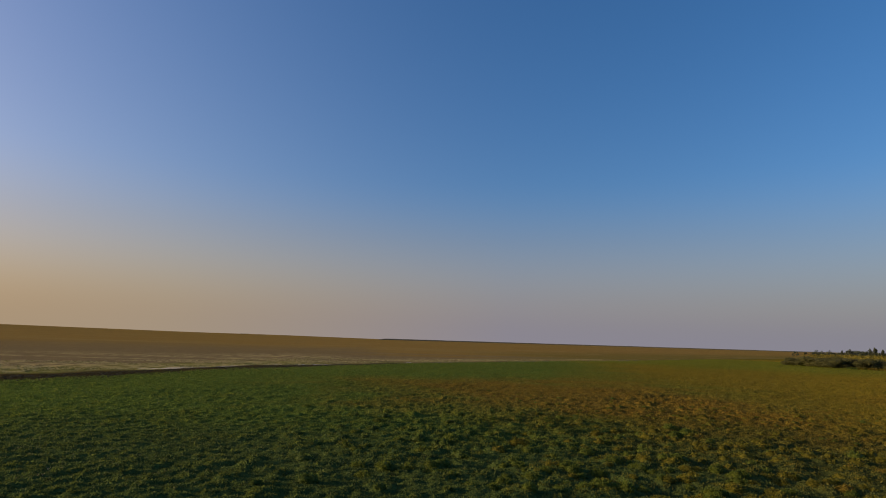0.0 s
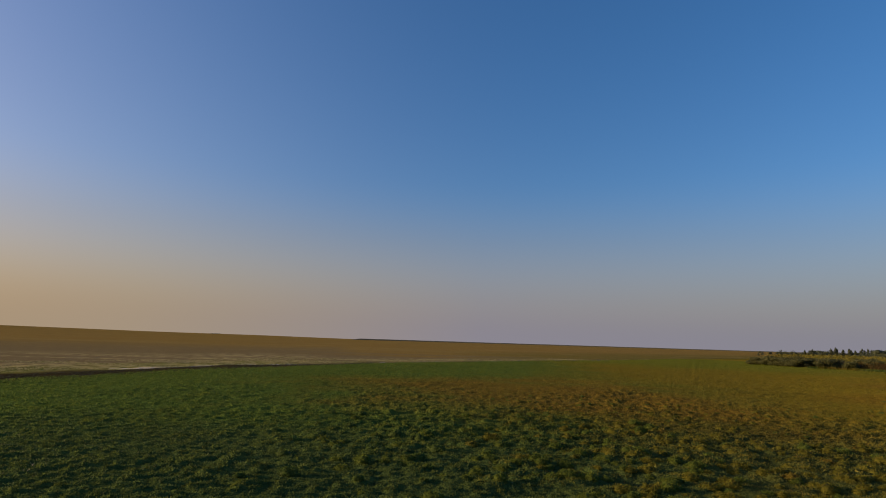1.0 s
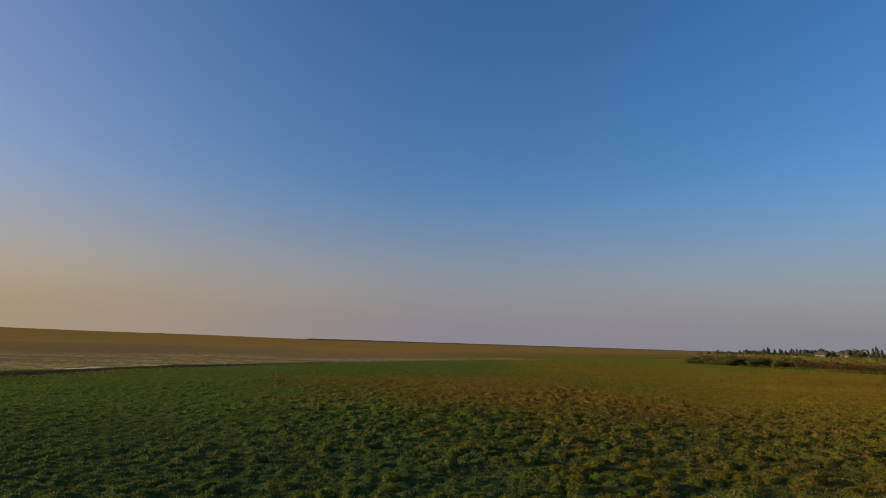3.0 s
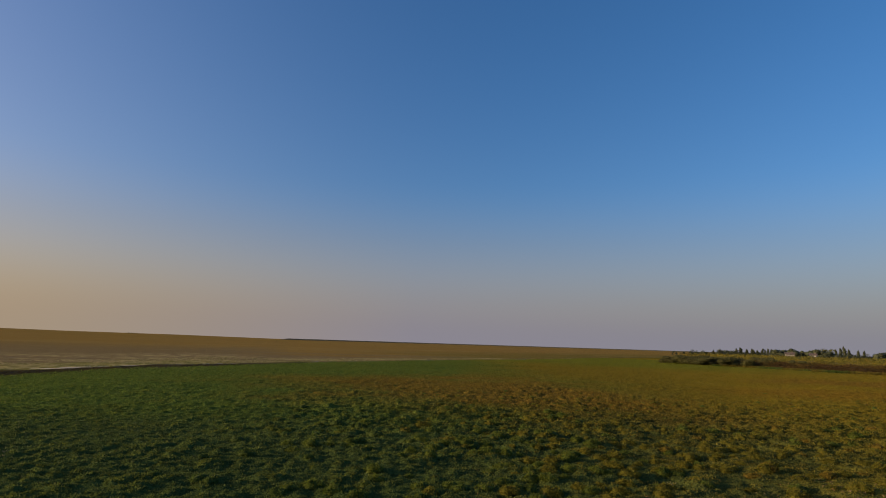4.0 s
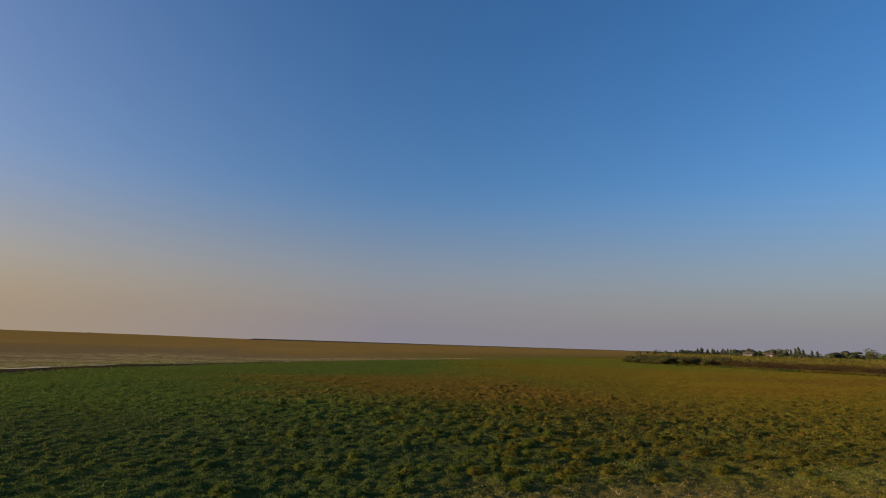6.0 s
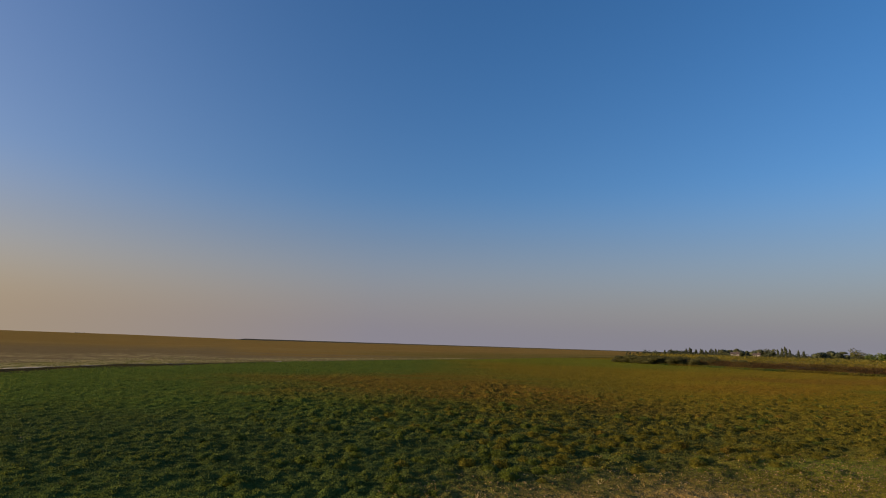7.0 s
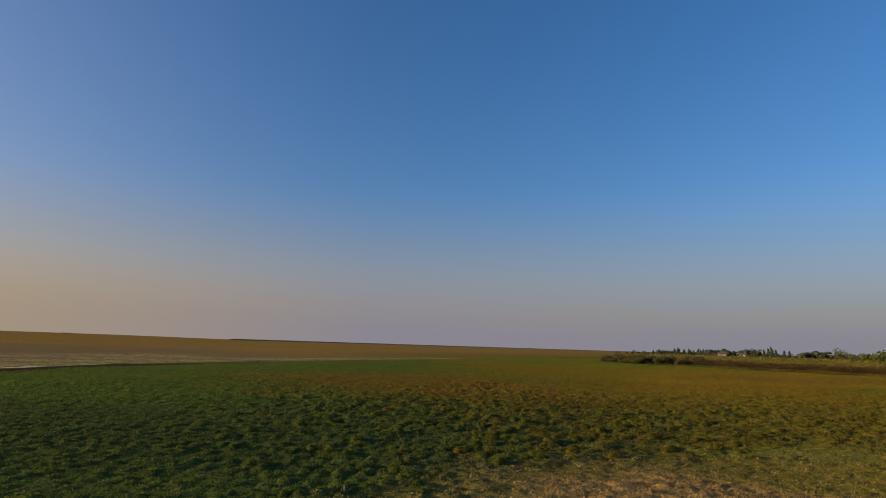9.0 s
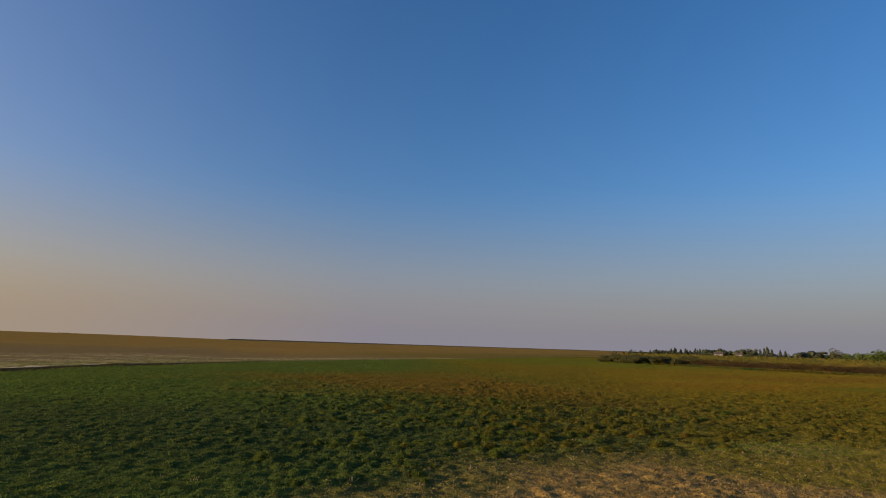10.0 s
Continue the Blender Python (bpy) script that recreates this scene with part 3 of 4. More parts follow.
def crown_mesh(name, lumps, leaves, leaf, mat, rng, core=0.0):
    """Leaf clumps strewn through lumps (x, y, z, rx, rz), denser towards each lump's skin."""
    vs = []
    weights = np.array([l[3] * l[3] * l[4] for l in lumps])
    for l, share in zip(lumps, weights / weights.sum()):
        n = max(12, int(leaves * share))
        d = rng.normal(0, 1, (n, 3))
        d /= np.linalg.norm(d, axis=1)[:, None]
        d *= (rng.uniform(0.25, 1.0, n) ** 0.5)[:, None] * rng.uniform(0.8, 1.12, (n, 1))
        c = np.array(l[:3]) + d * np.array((l[3], l[3], l[4]))
        u = rng.normal(0, 1, (n, 3))
        u /= np.linalg.norm(u, axis=1)[:, None]
        w = np.cross(u, rng.normal(0, 1, (n, 3)))
        w /= np.linalg.norm(w, axis=1)[:, None]
        s = leaf * rng.uniform(0.5, 1.3, (n, 1))
        vs.append(np.stack([c - u * s, c + w * s * 0.7, c + u * s, c - w * s * 0.7], 1))
    v = np.concatenate(vs).reshape(-1, 3)
    f = np.arange(len(v)).reshape(-1, 4)
    if core:
        rings, sides = 6, 10
        E, A = np.meshgrid(np.linspace(-1.5, 1.5, rings), np.arange(sides) * 2 * np.pi / sides, indexing="ij")
        ball = np.stack([np.cos(A) * np.cos(E), np.sin(A) * np.cos(E), np.sin(E)], -1).reshape(-1, 3)
        at = np.arange(rings * sides).reshape(rings, sides)
        nxt = np.roll(at, -1, 1)
        quad = np.stack([at[:-1], nxt[:-1], nxt[1:], at[1:]], -1).reshape(-1, 4)
        for l in lumps:
            f = np.concatenate([f, quad + len(v)])
            v = np.concatenate([v, np.array(l[:3]) + ball * rng.uniform(0.9, 1.1, (len(ball), 1)) * np.array((l[3], l[3], l[4])) * core])
    v[:, 2] = np.maximum(v[:, 2], 0.02)
    return fast_mesh(name, v, f, mat)


def poplar(rng, height):
    lumps = [(rng.normal(0, 0.02), rng.normal(0, 0.02), z, r, 0.14) for z, r in ((0.2, 0.09), (0.34, 0.13), (0.5, 0.145), (0.66, 0.135), (0.8, 0.105), (0.9, 0.06))]
    return [(x * height, y * height, z * height, r * height, rz * height) for x, y, z, r, rz in lumps]


def broadleaf(rng, height, wide=0.42):
    lumps = [(0, 0, 0.55, wide * 0.8, 0.3)]
    for _ in range(7):
        a, r = rng.uniform(0, 6.28), rng.uniform(0.35, 0.8) * wide
        lumps.append((math.cos(a) * r, math.sin(a) * r, rng.uniform(0.35, 0.82), rng.uniform(0.35, 0.6) * wide, rng.uniform(0.12, 0.2)))
    return [tuple(c * height for c in l) for l in lumps]


def shrub_lumps(rng, height, wide=0.8):
    lumps = []
    for _ in range(9):
        a, r = rng.uniform(0, 6.28), rng.uniform(0.0, 0.9) * wide
        lumps.append((math.cos(a) * r, math.sin(a) * r, rng.uniform(0.25, 0.72), rng.uniform(0.35, 0.6) * wide, rng.uniform(0.2, 0.3)))
    return [tuple(c * height for c in l) for l in lumps]


def plant(name, label, category, group, shape, height, mat, leaves, leaf, seed, girth=0.02, trunk=0.7, core=0.0):
    """A tree or shrub at the origin: stem and crown under one empty."""
    rng = np.random.default_rng(seed)
    root = tagged(new(name), label, category, group)
    part("trunk", trunk_mesh("trunk", height * trunk, max(height * girth, 0.05), height * 0.03, rng), root, "grey-brown bark")
    part("crown", crown_mesh("crown", shape(rng, height), leaves, leaf, mat, rng, core), root)
    return root


def set_at(root, x, y, turn=0.0):
    root.matrix_basis = pose(x, y, float(ground_height(np.array([x]), np.array([y]))[0]) - 0.05, 0, 0, turn)
    return root


POPLARS = ((376, 504, 9.0), (386, 509, 8.1), (391, 506, 8.2), (392, 492, 8.4), (396, 489, 8.8), (404, 429, 9.6),
           (407, 427, 9.9), (402, 417, 11.2), (404, 415, 12.4), (413, 420, 10.2), (384, 335, 8.4), (446, 444, 10.1), (450, 442, 9.6))
for i, (x, y, h) in enumerate(POPLARS):
    set_at(plant("poplar", "slender dark poplar in the far row of trees", "tree", "far poplars", poplar, h * 0.94, LEAVES_DARK, 520, 0.4, 100 + i, core=0.8), x, y)

for i, (bearing, h) in enumerate(((34.2, 6.0), (34.7, 7.0), (35.4, 5.6), (36.0, 8.2), (36.3, 9.2), (36.8, 7.6), (37.2, 8.4), (37.6, 7.0), (38.0, 8.8), (38.4, 8.4))):
    x, y = 610 * math.sin(radians(bearing)) - 2, 610 * math.cos(radians(bearing)) - 9
    set_at(plant("poplar", "dark poplar with a ragged crown in the far row", "tree", "far poplars", poplar, h, LEAVES_DARK, 420, 0.5, 150 + i, core=0.8), x, y)

ROUND_TREES = ((377, 528, 6.4), (382, 524, 6.8), (394, 504, 7.0), (349, 424, 8.0), (359, 429, 8.6), (356, 417, 8.3), (370, 426, 8.2),
               (378, 426, 7.5), (427, 407, 8.6), (436, 411, 9.0), (408, 369, 9.8), (428, 346, 8.0), (434, 344, 8.6), (441, 392, 7.8), (448, 414, 8.3), (318, 384, 9.0), (326, 378, 9.4), (334, 371, 9.2), (341, 365, 8.8))
for i, (x, y, h) in enumerate(ROUND_TREES):
    set_at(plant("broadleaf_tree", "dark round-crowned tree in the far row", "tree", "far trees", lambda r, hh: broadleaf(r, hh, 0.6), h * 0.97, LEAVES_DARK, 520, 0.5, 200 + i, core=0.85), x, y)

for i, (x, y, h, m) in enumerate(((348, 372, 9.9, LEAVES_OLIVE), (357, 306, 11.2, LEAVES_OLIVE), (316, 262, 7.6, LEAVES_BRIGHT), (310, 250, 7.8, LEAVES_BRIGHT), (326, 256, 7.0, LEAVES_BRIGHT))):
    set_at(plant("willow_tree", "pale olive willow standing behind the reeds", "tree", "willows", lambda r, hh: broadleaf(r, hh, 0.5), h * 0.97, m, 700, 0.4, 300 + i), x, y)

for i, (x, y, h) in enumerate(((226, 172, 9.4), (233, 166, 10.0), (243, 160, 9.0))):
    set_at(plant("willow_tree", "bright green leafy willow at the edge of the reeds", "tree", "willows", lambda r, hh: broadleaf(r, hh, 0.5), h, LEAVES_BRIGHT, 1100, 0.34, 330 + i), x, y)

SHRUBS = ((109.6, 181.0, 3.2), (110.6, 176.0, 3.7), (110.6, 171.0, 3.3), (114.6, 173.0, 3.9), (111.6, 165.0, 3.3), (117.6, 167.0, 3.8), (116.6, 180.0, 3.6), (115.6, 160.0, 3.4), (120.6, 162.0, 3.8), (119.6, 155.0, 3.2), (124.6, 170.0, 4.0), (125.6, 154.0, 3.6), (122.6, 176.0, 3.8), (130.6, 161.0, 4.0), (129.6, 146.0, 3.5))
for i, (x, y, h) in enumerate(SHRUBS):
    set_at(plant("willow_shrub", "dense dark green willow shrub at the end of the reeds", "shrub", "willow shrubs", lambda r, hh: shrub_lumps(r, hh, 1.1), h * 0.87, LEAVES_SHRUB, 6500, 0.12, 400 + i, 0.03, 0.5, 0.55), x, y)
for i, (x, y, h) in enumerate(((185, 165, 3.8), (205, 190, 4.0), (190, 130, 3.6), (215, 145, 4.2), (172, 110, 3.2), (230, 210, 4.4), (180, 205, 3.6))):
    set_at(plant("willow_shrub", "rounded olive willow shrub among the reeds", "shrub", "willow shrubs", shrub_lumps, h * 0.85, LEAVES_OLIVE, 1500, 0.16, 430 + i, 0.03, 0.5, 0.85), x, y)


# far hedges, woods and the low dyke on the horizon
def thicket(name, label, rng, ends, bushes, tall, deep, leaf, mat, leaves=110):
    """A line of bushes run together: each a lumpy dome of leaf clumps down to the ground."""
    (x0, y0), (x1, y1) = ends
    vs = []
    for i in range(bushes):
        k = (i + rng.uniform(0, 1)) / bushes
        cx, cy = x0 + (x1 - x0) * k + rng.normal(0, deep), y0 + (y1 - y0) * k + rng.normal(0, deep)
        h = tall * (0.4 + 0.75 * float(layers(np.array([k * 60]), np.array([0.0]), 3.0, 3, 80)[0])) * rng.uniform(0.8, 1.15)
        r = h * rng.uniform(0.45, 0.8)
        d = rng.normal(0, 1, (leaves, 3))
        d /= np.linalg.norm(d, axis=1)[:, None]
        d[:, 2] = np.abs(d[:, 2])
        d *= (rng.uniform(0.3, 1, leaves) ** 0.4)[:, None]
        c = np.array((cx, cy, float(ground_height(np.array([cx]), np.array([cy]))[0]))) + d * np.array((r, r, h - leaf * 0.6))
        u, w = rng.normal(0, 1, (leaves, 3)), rng.normal(0, 1, (leaves, 3))
        u /= np.linalg.norm(u, axis=1)[:, None]
        w /= np.linalg.norm(w, axis=1)[:, None]
        vs.append(np.stack([c - u * leaf, c + w * leaf * 0.8, c + u * leaf, c - w * leaf * 0.8], 1))
    v = np.concatenate(vs).reshape(-1, 3)
    ob = new(name, fast_mesh(name, v, np.arange(len(v)).reshape(-1, 4), mat))
    return tagged(ob, label, "hedge", kind="stuff")


rng = np.random.default_rng(21)
thicket("far_hedge", "dark hedges and bushes below the far trees", rng, ((334, 518), (520, 330)), 150, 7.8, 8, 0.5, LEAVES_DARK)
thicket("far_hedge", "olive bushes along the back of the reeds", rng, ((272, 412), (420, 250)), 90, 4.2, 5, 0.45, LEAVES_OLIVE)
thicket("far_hedge", "low dark scrub on the far shore", rng, ((520, 800), (640, 900)), 40, 5.0, 12, 0.9, LEAVES_DARK)

bm = bmesh.new()
prev = None
for i in range(60):
    k = i / 59
    a = radians(-6.2 + 50 * k)
    h = 5.3 + 0.3 * math.sin(i * 1.7) * math.sin(i * 0.6) - 3.6 * k
    h = -0.6 + (h + 0.6) * min(1.0, k / 0.015)
    near, far = Vector((math.sin(a), math.cos(a), 0)) * 2400, Vector((math.sin(a), math.cos(a), 0)) * 2440
    row = [bm.verts.new(near + Vector((0, 0, -1))), bm.verts.new(near * 1.004 + Vector((0, 0, h))), bm.verts.new(far * 0.998 + Vector((0, 0, h))), bm.verts.new(far + Vector((0, 0, -1)))]
    if prev:
        for j in range(3):
            bm.faces.new((prev[j], row[j], row[j + 1], prev[j + 1]))
    else:
        bm.faces.new(row)
    prev = row
bm.faces.new(prev[::-1])
tagged(new("far_dyke", from_bm("far_dyke", bm, plain("dyke_turf", (0.085, 0.075, 0.04), 0.95, 0.05, 0.3))), "low dark dyke along the horizon", "dyke", kind="structure")


# ---- rounded herb clumps ----
def herb_clump(rng, n, leaf, tone_a, tone_b, rings=4, sides=10):
    """A bushy dome: a lumpy core under n small leaves that stand out all round it. Arrays of vertices, triangles and tones."""
    ph = rng.uniform(0, 6.28, 4)

    def skin(a, el):
        k = 1 + 0.16 * np.sin(a * 2 + ph[0]) + 0.12 * np.sin(a * 3 + ph[1]) + 0.10 * np.sin(a * 5 + el * 4 + ph[2])
        return np.stack([np.cos(a) * np.cos(el) * 0.40 * k, np.sin(a) * np.cos(el) * 0.36 * k, np.sin(el) * 0.25 * k], -1)

    a, el = rng.uniform(0, 2 * np.pi, n), np.arcsin(rng.uniform(0.0, 1, n))
    out = np.stack([np.cos(a) * np.cos(el), np.sin(a) * np.cos(el), np.sin(el)], 1)
    foot = skin(a, el) * rng.uniform(0.86, 1.0, (n, 1))
    way = out + np.array((0, 0, 0.4)) + rng.normal(0, 0.5, (n, 3))
    way *= (leaf * rng.uniform(0.6, 1.5, n) / np.linalg.norm(way, axis=1))[:, None]
    half = np.cross(way, rng.normal(0, 1, (n, 3)))
    half *= (leaf * rng.uniform(0.3, 0.5, n) / np.linalg.norm(half, axis=1))[:, None]
    v = np.stack([foot - half, foot + half, foot + way], 1).reshape(-1, 3)
    tone = np.repeat(mix(np.broadcast_to(tone_a, (n, 3)), tone_b, rng.uniform(0, 1, n)) * rng.uniform(0.8, 1.2, (n, 1)), 3, 0)
    A, E = np.meshgrid(np.arange(sides) * 2 * np.pi / sides, np.linspace(-0.15, 1.45, rings + 1))
    core = skin(A.ravel(), E.ravel()) * 0.9
    tri = []
    for i in range(rings):
        for k in range(sides):
            p, q = n * 3 + i * sides + k, n * 3 + i * sides + (k + 1) % sides
            tri += [(p, q, q + sides), (p, q + sides, p + sides)]
    last = n * 3 + rings * sides
    tri += [(last, last + k, last + k + 1) for k in range(1, sides - 1)]
    v = np.concatenate([v, core])
    tone = np.concatenate([tone, np.broadcast_to((tone_a + tone_b) * 0.45, (len(core), 3))])
    return v, np.concatenate([np.arange(n * 3).reshape(-1, 3), np.array(tri)]), tone


KINDS = ((mix(DEEP, GREEN, 0.5), GREEN, "dark green bushy herb clump in the marsh meadow"), (GREEN, LIME, "yellowish green bushy herb clump in the meadow"),
         (LIME, OLIVE, "olive bushy herb clump with drying leaves"), (OLIVE, mix(OLIVE, RUST, 0.5), "rust-tinged dry herb clump in the meadow"))
rng = np.random.default_rng(31)
SPOTS = [(13.5, 32.5), (-2.4, 14.1), (-1.4, 14.9), (9.9, 13.8), (27.1, 26.1), (3.7, 27.3), (12.3, 31.0), (9.9, 24.8), (-3.6, 11.6), (27.5, 24.4)]
step = 0.82
grid_x, grid_y = np.meshgrid(np.arange(-30, 76, step), np.arange(5, 62, step))
px = (grid_x + rng.uniform(-0.48, 0.48, grid_x.shape)).ravel()
py = (grid_y + rng.uniform(-0.48, 0.48, grid_y.shape)).ravel()
chance = (0.9 * ramp(px + 0.15 * py, -5, 8)) * (1 - ramp(py + 9 * (layers(px, py, 12.0, 2, 94) - 0.5), 28, 62)) * ramp(layers(px, py, 4.5, 2, 99), 0.2, 0.42) * (1 - 0.8 * hollow(px, py))
chance = chance * (1 - ramp(bare(px, py), 0.02, 0.2)) * (1 - 0.97 * thin(px, py))
keep = (rng.uniform(0, 1, px.shape) < chance) & (px > -0.62 * (py + 2) - 4) & (px < 1.15 * (py + 12) + 2)
SPOTS += sorted(zip(px[keep].tolist(), py[keep].tolist()), key=lambda q: math.hypot(q[0] - 5, q[1] + 6))
SINGLE = 290
spot_x, spot_y = np.array(SPOTS).T
SPOT_Z = dict(zip(SPOTS, (ground_height(spot_x, spot_y) - 0.03).tolist()))


def clump_kind(x, y):
    dry = float(ramp(x + 0.1 * y, -8, 20))
    return int(np.clip(rng.normal(0.7 + dry * 1.8, 0.36), 0, 3))


def clump_pose(x, y, size):
    return pose(x, y, SPOT_Z[(x, y)], 0, 0, rng.uniform(0, 360)) @ Matrix.Diagonal((size, size, size * rng.uniform(0.75, 1.1), 1))


shapes = []
for a, b, _ in KINDS:
    shapes.append([fast_mesh("herb_clump", v, f, SWARD, tone) for v, f, tone in (herb_clump(rng, 420, 0.055, a, b) for _ in range(3))])
for k, (x, y) in enumerate(SPOTS[:SINGLE]):
    kind = 1 if x > 27 and k < 10 else clump_kind(x, y)
    ob = new("herb_clump", shapes[kind][int(rng.integers(3))])
    ob.matrix_basis = clump_pose(x, y, rng.uniform(0.45, 0.95) * (1.45 if k < 10 else 1))
    tagged(ob, KINDS[kind][2], "herb clump", "herb clumps")

low = [[herb_clump(rng, 80, 0.09, a, b, 3, 8) for _ in range(3)] for a, b, _ in KINDS]
vs, fs, ts, count = [], [], [], 0
for x, y in SPOTS[SINGLE:]:
    v, f, tone = low[clump_kind(x, y)][int(rng.integers(3))]
    m = np.array(clump_pose(x, y, rng.uniform(0.4, 0.95) * (1 - 0.45 * float(ramp(y, 25, 50)))))
    vs.append(v @ m[:3, :3].T + m[:3, 3])
    fs.append(f + count)
    ts.append(tone * rng.uniform(0.85, 1.15))
    count += len(v)
ob = new("herb_clumps", fast_mesh("herb_clumps", np.concatenate(vs), np.concatenate(fs), SWARD, np.concatenate(ts)))
tagged(ob, "olive and green bushy herb clumps all over the meadow", "herb clumps", kind="stuff")


# ---- pale salt-crusted tufts and dark sedge on the wet shore ----
def crumbs(name, rng, x, y, r, h, mat, tone=None):
    """Little uneven four-sided heaps standing on the ground, each turned its own way."""
    n = len(x)
    c = np.stack([x, y, ground_height(x, y) - 0.01], 1)
    a = rng.uniform(0, 2 * np.pi, n)
    rim = []
    for k in range(4):
        t, q = a + k * np.pi / 2 + rng.normal(0, 0.25, n), r * rng.uniform(0.65, 1.25, n)
        rim.append(c + np.stack([np.cos(t) * q, np.sin(t) * q, 0 * t], 1))
    top = c + np.stack([rng.normal(0, 0.35, n) * r, rng.normal(0, 0.35, n) * r, h], 1)
    v = np.stack(rim + [top], 1).reshape(-1, 3)
    tri = np.array(((0, 1, 4), (1, 2, 4), (2, 3, 4), (3, 0, 4)))
    f = (tri[None] + np.arange(n)[:, None, None] * 5).reshape(-1, 3)
    return fast_mesh(name, v, f, mat, None if tone is None else np.repeat(tone, 5, 0))


def shore_tufts(rng, n):
    x = rng.uniform(-110, 60, n * 5)
    y = np.interp(x, SHORE_X, SHORE_Y) + rng.uniform(0, 1, n * 5) ** 1.2 * 70
    s, w, bw = seaward(x, y), wet_width(x), bank_width(x)
    belt_here = ramp(s, bw * 0.9, bw + 3) * (1 - ramp(s - bw, w * 0.7, w * 1.2))
    keep = rng.uniform(0, 1, n * 5) < belt_here * ramp(layers(x * 0.15, y, 5.0, 3, 56), 0.35, 0.6)
    x, y = x[keep][:n], y[keep][:n]
    n = len(x)
    green = rng.uniform(0, 1, n) + 0.8 * (layers(x * 0.3, y, 7.0, 2, 64) - 0.5) + 0.4 - 0.6 * ramp(seaward(x, y) - bank_width(x), 1, 9)
    tone = mix(np.broadcast_to(np.array((0.37, 0.30, 0.13)), (n, 3)), np.array((0.13, 0.13, 0.028)), ramp(green, 0.4, 0.6))
    return crumbs("shore_tufts", rng, x, y, rng.uniform(0.05, 0.2, n), rng.uniform(0.03, 0.11, n), SOIL, tone)


def bank_sedge(rng, n):
    x = rng.uniform(-70, -8, n * 4)
    y = np.interp(x, SHORE_X, SHORE_Y) + rng.uniform(-10, 16, n * 4)
    s, bw = seaward(x, y), bank_width(x)
    keep = rng.uniform(0, 1, n * 4) < ramp(s, -6.0, 1.0) * (1 - ramp(s, bw * 0.5, bw * 0.9)) * ramp(layers(x, y, 2.2, 2, 67), 0.3, 0.6)
    x, y = x[keep][:n], y[keep][:n]
    n = len(x)
    tone = mix(np.broadcast_to(BANK * 0.9, (n, 3)), np.array((0.075, 0.072, 0.022)), rng.uniform(0, 1, n) ** 2)
    return crumbs("bank_sedge", rng, x, y, rng.uniform(0.06, 0.24, n), rng.uniform(0.02, 0.10, n), SWARD, tone)


tagged(new("shore_tufts", shore_tufts(np.random.default_rng(37), 20000)), "pale salt-crusted tufts along the shallow pools", "tufts", kind="stuff")
tagged(new("bank_sedge", bank_sedge(np.random.default_rng(39), 7000)), "dark mud and sedge along the meadow's edge", "sedge", kind="stuff")


# ---- bare earth: clods, litter, dry stalks ----
def clods(rng, n):
    x, y = rng.uniform(-6, 30, n * 5), rng.uniform(-6, 17, n * 5)
    keep = rng.uniform(0, 1, n * 5) < np.maximum(bare(x, y), 0.4 * thin(x, y)) * ramp(layers(x, y, 0.45, 2, 66), 0.32, 0.55)
    x, y = x[keep][:n], y[keep][:n]
    r = 0.018 + 0.045 * rng.uniform(0, 1, len(x)) ** 1.6
    return crumbs("earth_clods", rng, x, y, r, r * rng.uniform(0.35, 0.95, len(x)), CLOD)


tagged(new("earth_clods", clods(np.random.default_rng(41), 46000)), "dry brown clods strewn over trampled bare earth", "clods", kind="stuff")


def litter(rng, n):
    """Broken straw and dead leaves lying on the bare earth."""
    x, y = rng.uniform(-6, 32, n * 4), rng.uniform(0.6, 19, n * 4)
    keep = rng.uniform(0, 1, n * 4) < np.maximum(0.8 * bare(x, y), 0.4 * thin(x, y))
    x, y = x[keep][:n], y[keep][:n]
    n = len(x)
    z = ground_height(x, y) + rng.uniform(0.01, 0.05, n)
    a, tilt = rng.uniform(0, 2 * np.pi, n), rng.normal(0, 0.6, n)
    l, w = rng.uniform(0.025, 0.08, n), rng.uniform(0.008, 0.022, n)
    u = np.stack([np.cos(a) * np.cos(tilt), np.sin(a) * np.cos(tilt), np.sin(tilt)], -1) * l[:, None]
    s = np.stack([-np.sin(a), np.cos(a), rng.normal(0, 0.5, n)], -1) * w[:, None]
    c = np.stack([x, y, z], -1)
    v = np.stack([c - u, c + s, c + u, c - s], 1).reshape(-1, 3)
    tone = np.repeat(mix(np.broadcast_to(STRAW * 1.1, (n, 3)), EARTH * 0.4, rng.uniform(0, 1, n)), 4, 0)
    return fast_mesh("straw_litter", v, np.arange(n * 4).reshape(-1, 4), SWARD, tone)


tagged(new("straw_litter", litter(np.random.default_rng(43), 22000)), "broken straw and dead leaves on bare earth", "litter", kind="stuff")


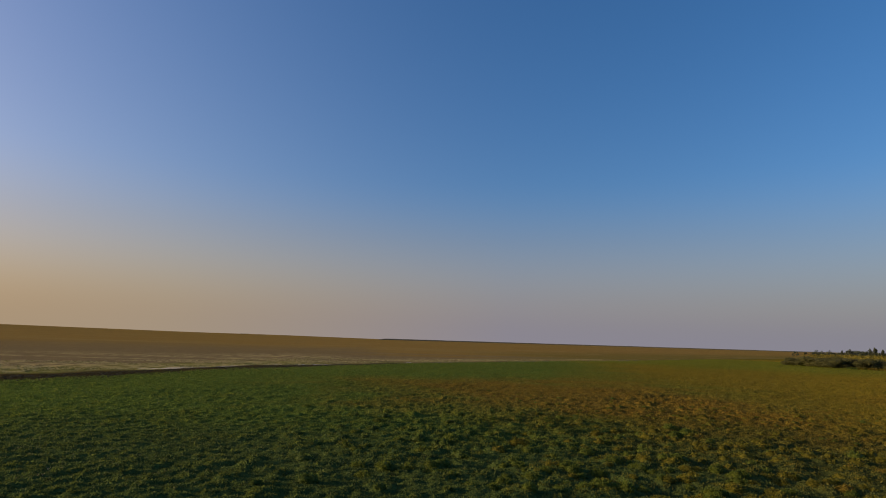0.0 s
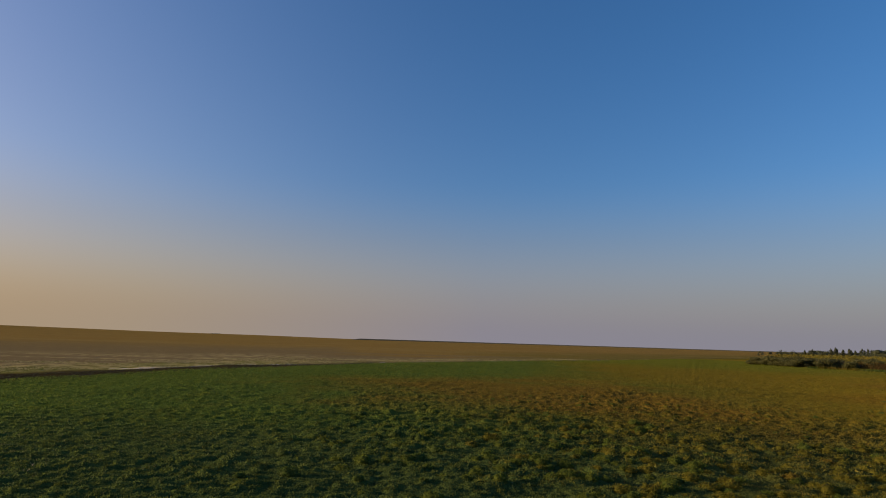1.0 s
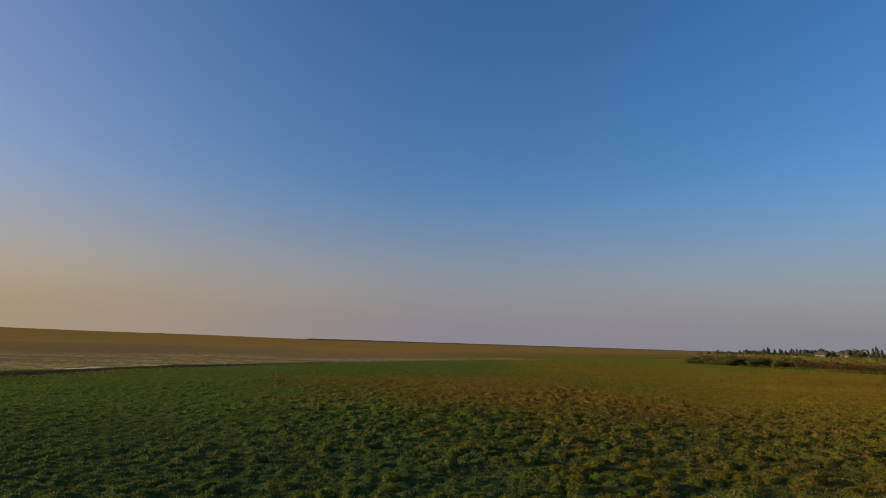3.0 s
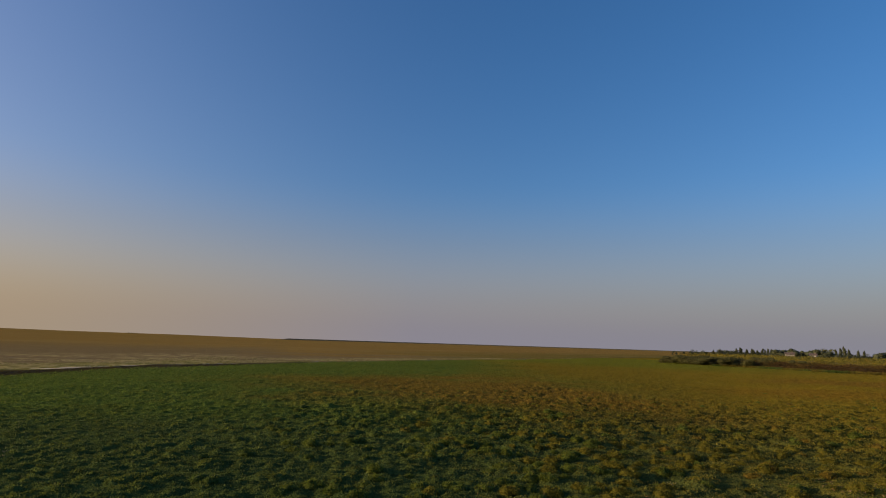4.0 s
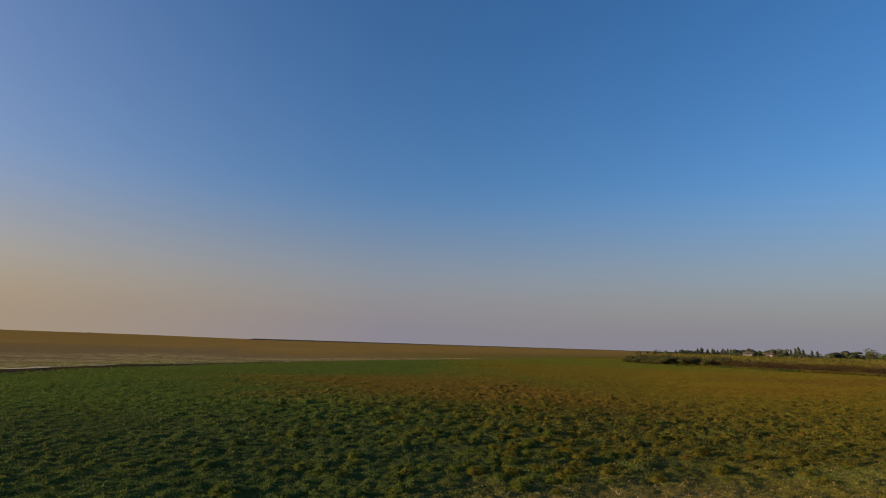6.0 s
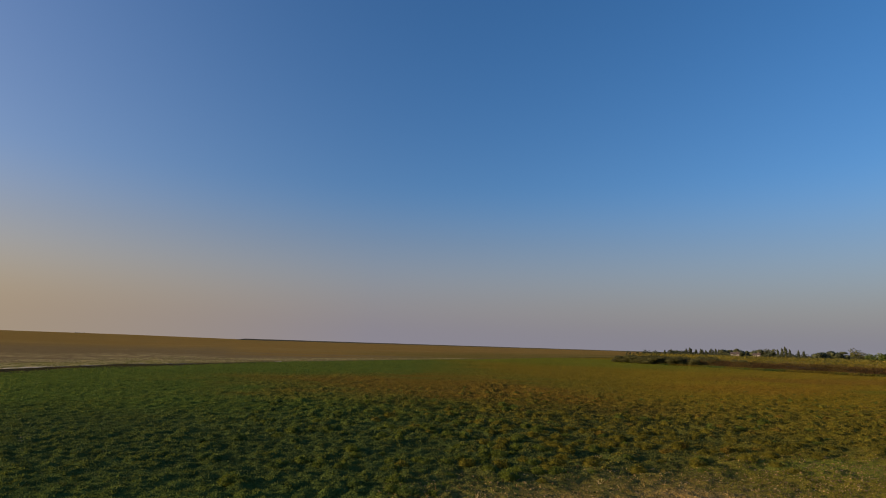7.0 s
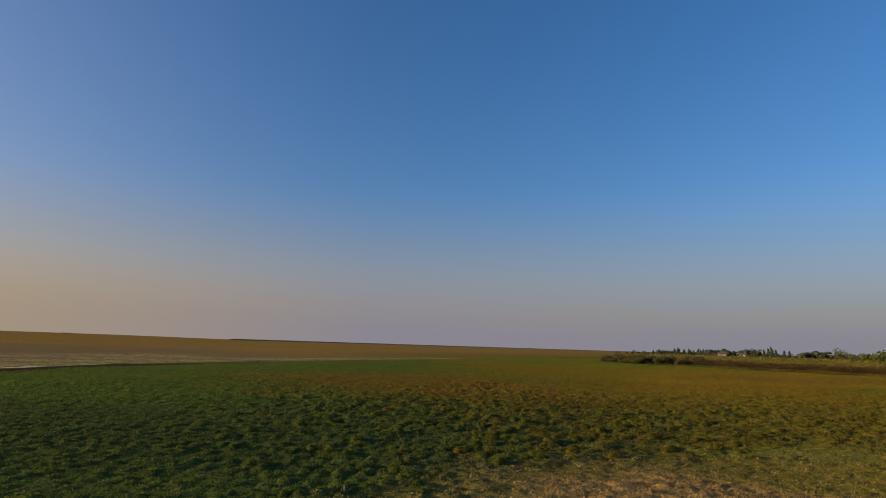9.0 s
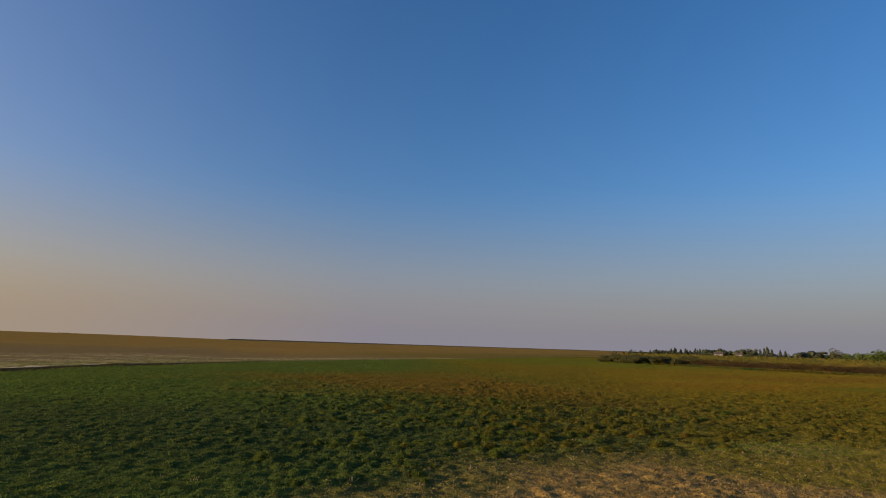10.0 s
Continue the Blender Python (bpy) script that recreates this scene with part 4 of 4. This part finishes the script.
def stalk_bunch(rng, x, y, count, tall):
    bm = bmesh.new()
    for _ in range(count):
        a, lean = rng.uniform(0, 2 * math.pi), rng.uniform(0.15, 1.0)
        base = Vector((rng.normal(0, 0.05), rng.normal(0, 0.05), -0.02))
        l = tall * rng.uniform(0.6, 1.2)
        way = Vector((math.cos(a) * lean, math.sin(a) * lean, 1)).normalized()
        bend = Vector((rng.normal(0, 0.1), rng.normal(0, 0.1), -0.08)) * l
        prev = None
        for i in range(5):
            k = i / 4
            c = base + way * l * k + bend * k * k
            r = 0.007 * (1 - 0.6 * k)
            ring = [bm.verts.new(c + Vector((math.cos(t) * r, math.sin(t) * r, 0))) for t in (0, 1.57, 3.14, 4.71)]
            if prev:
                for j in range(4):
                    bm.faces.new((prev[j], prev[(j + 1) % 4], ring[(j + 1) % 4], ring[j]))
            prev = ring
        bm.faces.new(prev)
    ob = new("dry_stalks", from_bm("dry_stalks", bm, STALK))
    ob.matrix_basis = pose(x, y, float(ground_height(np.array([x]), np.array([y]))[0]) + 0.03)
    return tagged(ob, "bunch of broken pale dry stalks", "stalks", "dry stalks")


rng = np.random.default_rng(47)
# the two near x = -12 stand in for white flecks, taken for feathers
for x, y, n, h in ((-5.5, 8.4, 5, 0.14), (10.1, 13.9, 8, 0.26), (3.7, 9.3, 5, 0.2), (8.4, 10.5, 6, 0.22), (-12.4, 19.0, 4, 0.12), (-12.8, 19.9, 4, 0.12), (-6.5, 8.8, 4, 0.14), (-0.7, 7.7, 6, 0.2)):
    stalk_bunch(rng, x, y, n, h)


# ---- white farmhouses among the far trees ----
def box(bm, x0, x1, y0, y1, z0, z1):
    v = [bm.verts.new((x, y, z)) for z in (z0, z1) for x, y in ((x0, y0), (x1, y0), (x1, y1), (x0, y1))]
    for f in ((3, 2, 1, 0), (4, 5, 6, 7), (0, 1, 5, 4), (1, 2, 6, 5), (2, 3, 7, 6), (3, 0, 4, 7)):
        bm.faces.new([v[i] for i in f])


def farmhouse(x, y, turn, length, deep, eaves, ridge):
    root = tagged(new("farmhouse"), "white plastered farmhouse with a brown tiled roof", "house", "farmhouses")
    root.matrix_basis = pose(x, y, -0.1, 0, 0, turn)
    a, b = length / 2, deep / 2
    bm = bmesh.new()
    box(bm, -a, a, -b, b, 0, eaves)
    for sx in (-a, a):
        tri = [bm.verts.new((sx, -b, eaves)), bm.verts.new((sx, b, eaves)), bm.verts.new((sx, 0, ridge - 0.2))]
        bm.faces.new(tri)
    part("wall", from_bm("wall", bm, PLASTER), root)
    bm = bmesh.new()
    for side in (-1, 1):
        low, top = Vector((0, side * (b + 0.5), eaves - 0.25)), Vector((0, 0, ridge))
        q = [bm.verts.new((sx, p.y, p.z + dz)) for dz in (0, 0.22) for sx, p in ((-a - 0.4, low), (a + 0.4, low), (a + 0.4, top), (-a - 0.4, top))]
        for f in ((3, 2, 1, 0), (4, 5, 6, 7), (0, 1, 5, 4), (1, 2, 6, 5), (2, 3, 7, 6), (3, 0, 4, 7)):
            bm.faces.new([q[i] for i in f])
    roof = part("roof", from_bm("roof", bm, ROOF_TILE), root)
    bm = bmesh.new()
    box(bm, a * 0.4, a * 0.4 + 0.7, -0.35, 0.35, ridge - 0.5, ridge + 0.9)
    part("chimney", from_bm("chimney", bm, ROOF_TILE), roof)
    for k in range(4):
        for z in ((0.9, 2.2), (3.5, 4.7)):
            if z[1] < eaves - 0.3:
                bm = bmesh.new()
                cx = -a + (k + 0.5) * length / 4
                box(bm, cx - 0.5, cx + 0.5, -b - 0.06, -b + 0.02, *z)
                part("window", from_bm("window", bm, DARK_GLASS), root)
    return root


farmhouse(300, 352, -40, 5.5, 5, 4.4, 5.4)
farmhouse(312, 345, -48, 4.2, 4, 4.3, 5.1)
rng = np.random.default_rng(53)
thicket("far_hedge", "dark garden hedge before the farmhouses", rng, ((284, 354), (324, 320)), 60, 5.7, 1.2, 0.4, LEAVES_DARK)

rng = np.random.default_rng(51)
thicket("far_hedge", "small dark wood on the far rise", rng, ((-1262, 3690), (-1212, 3708)), 16, 4.2, 3, 1.4, LEAVES_DARK)
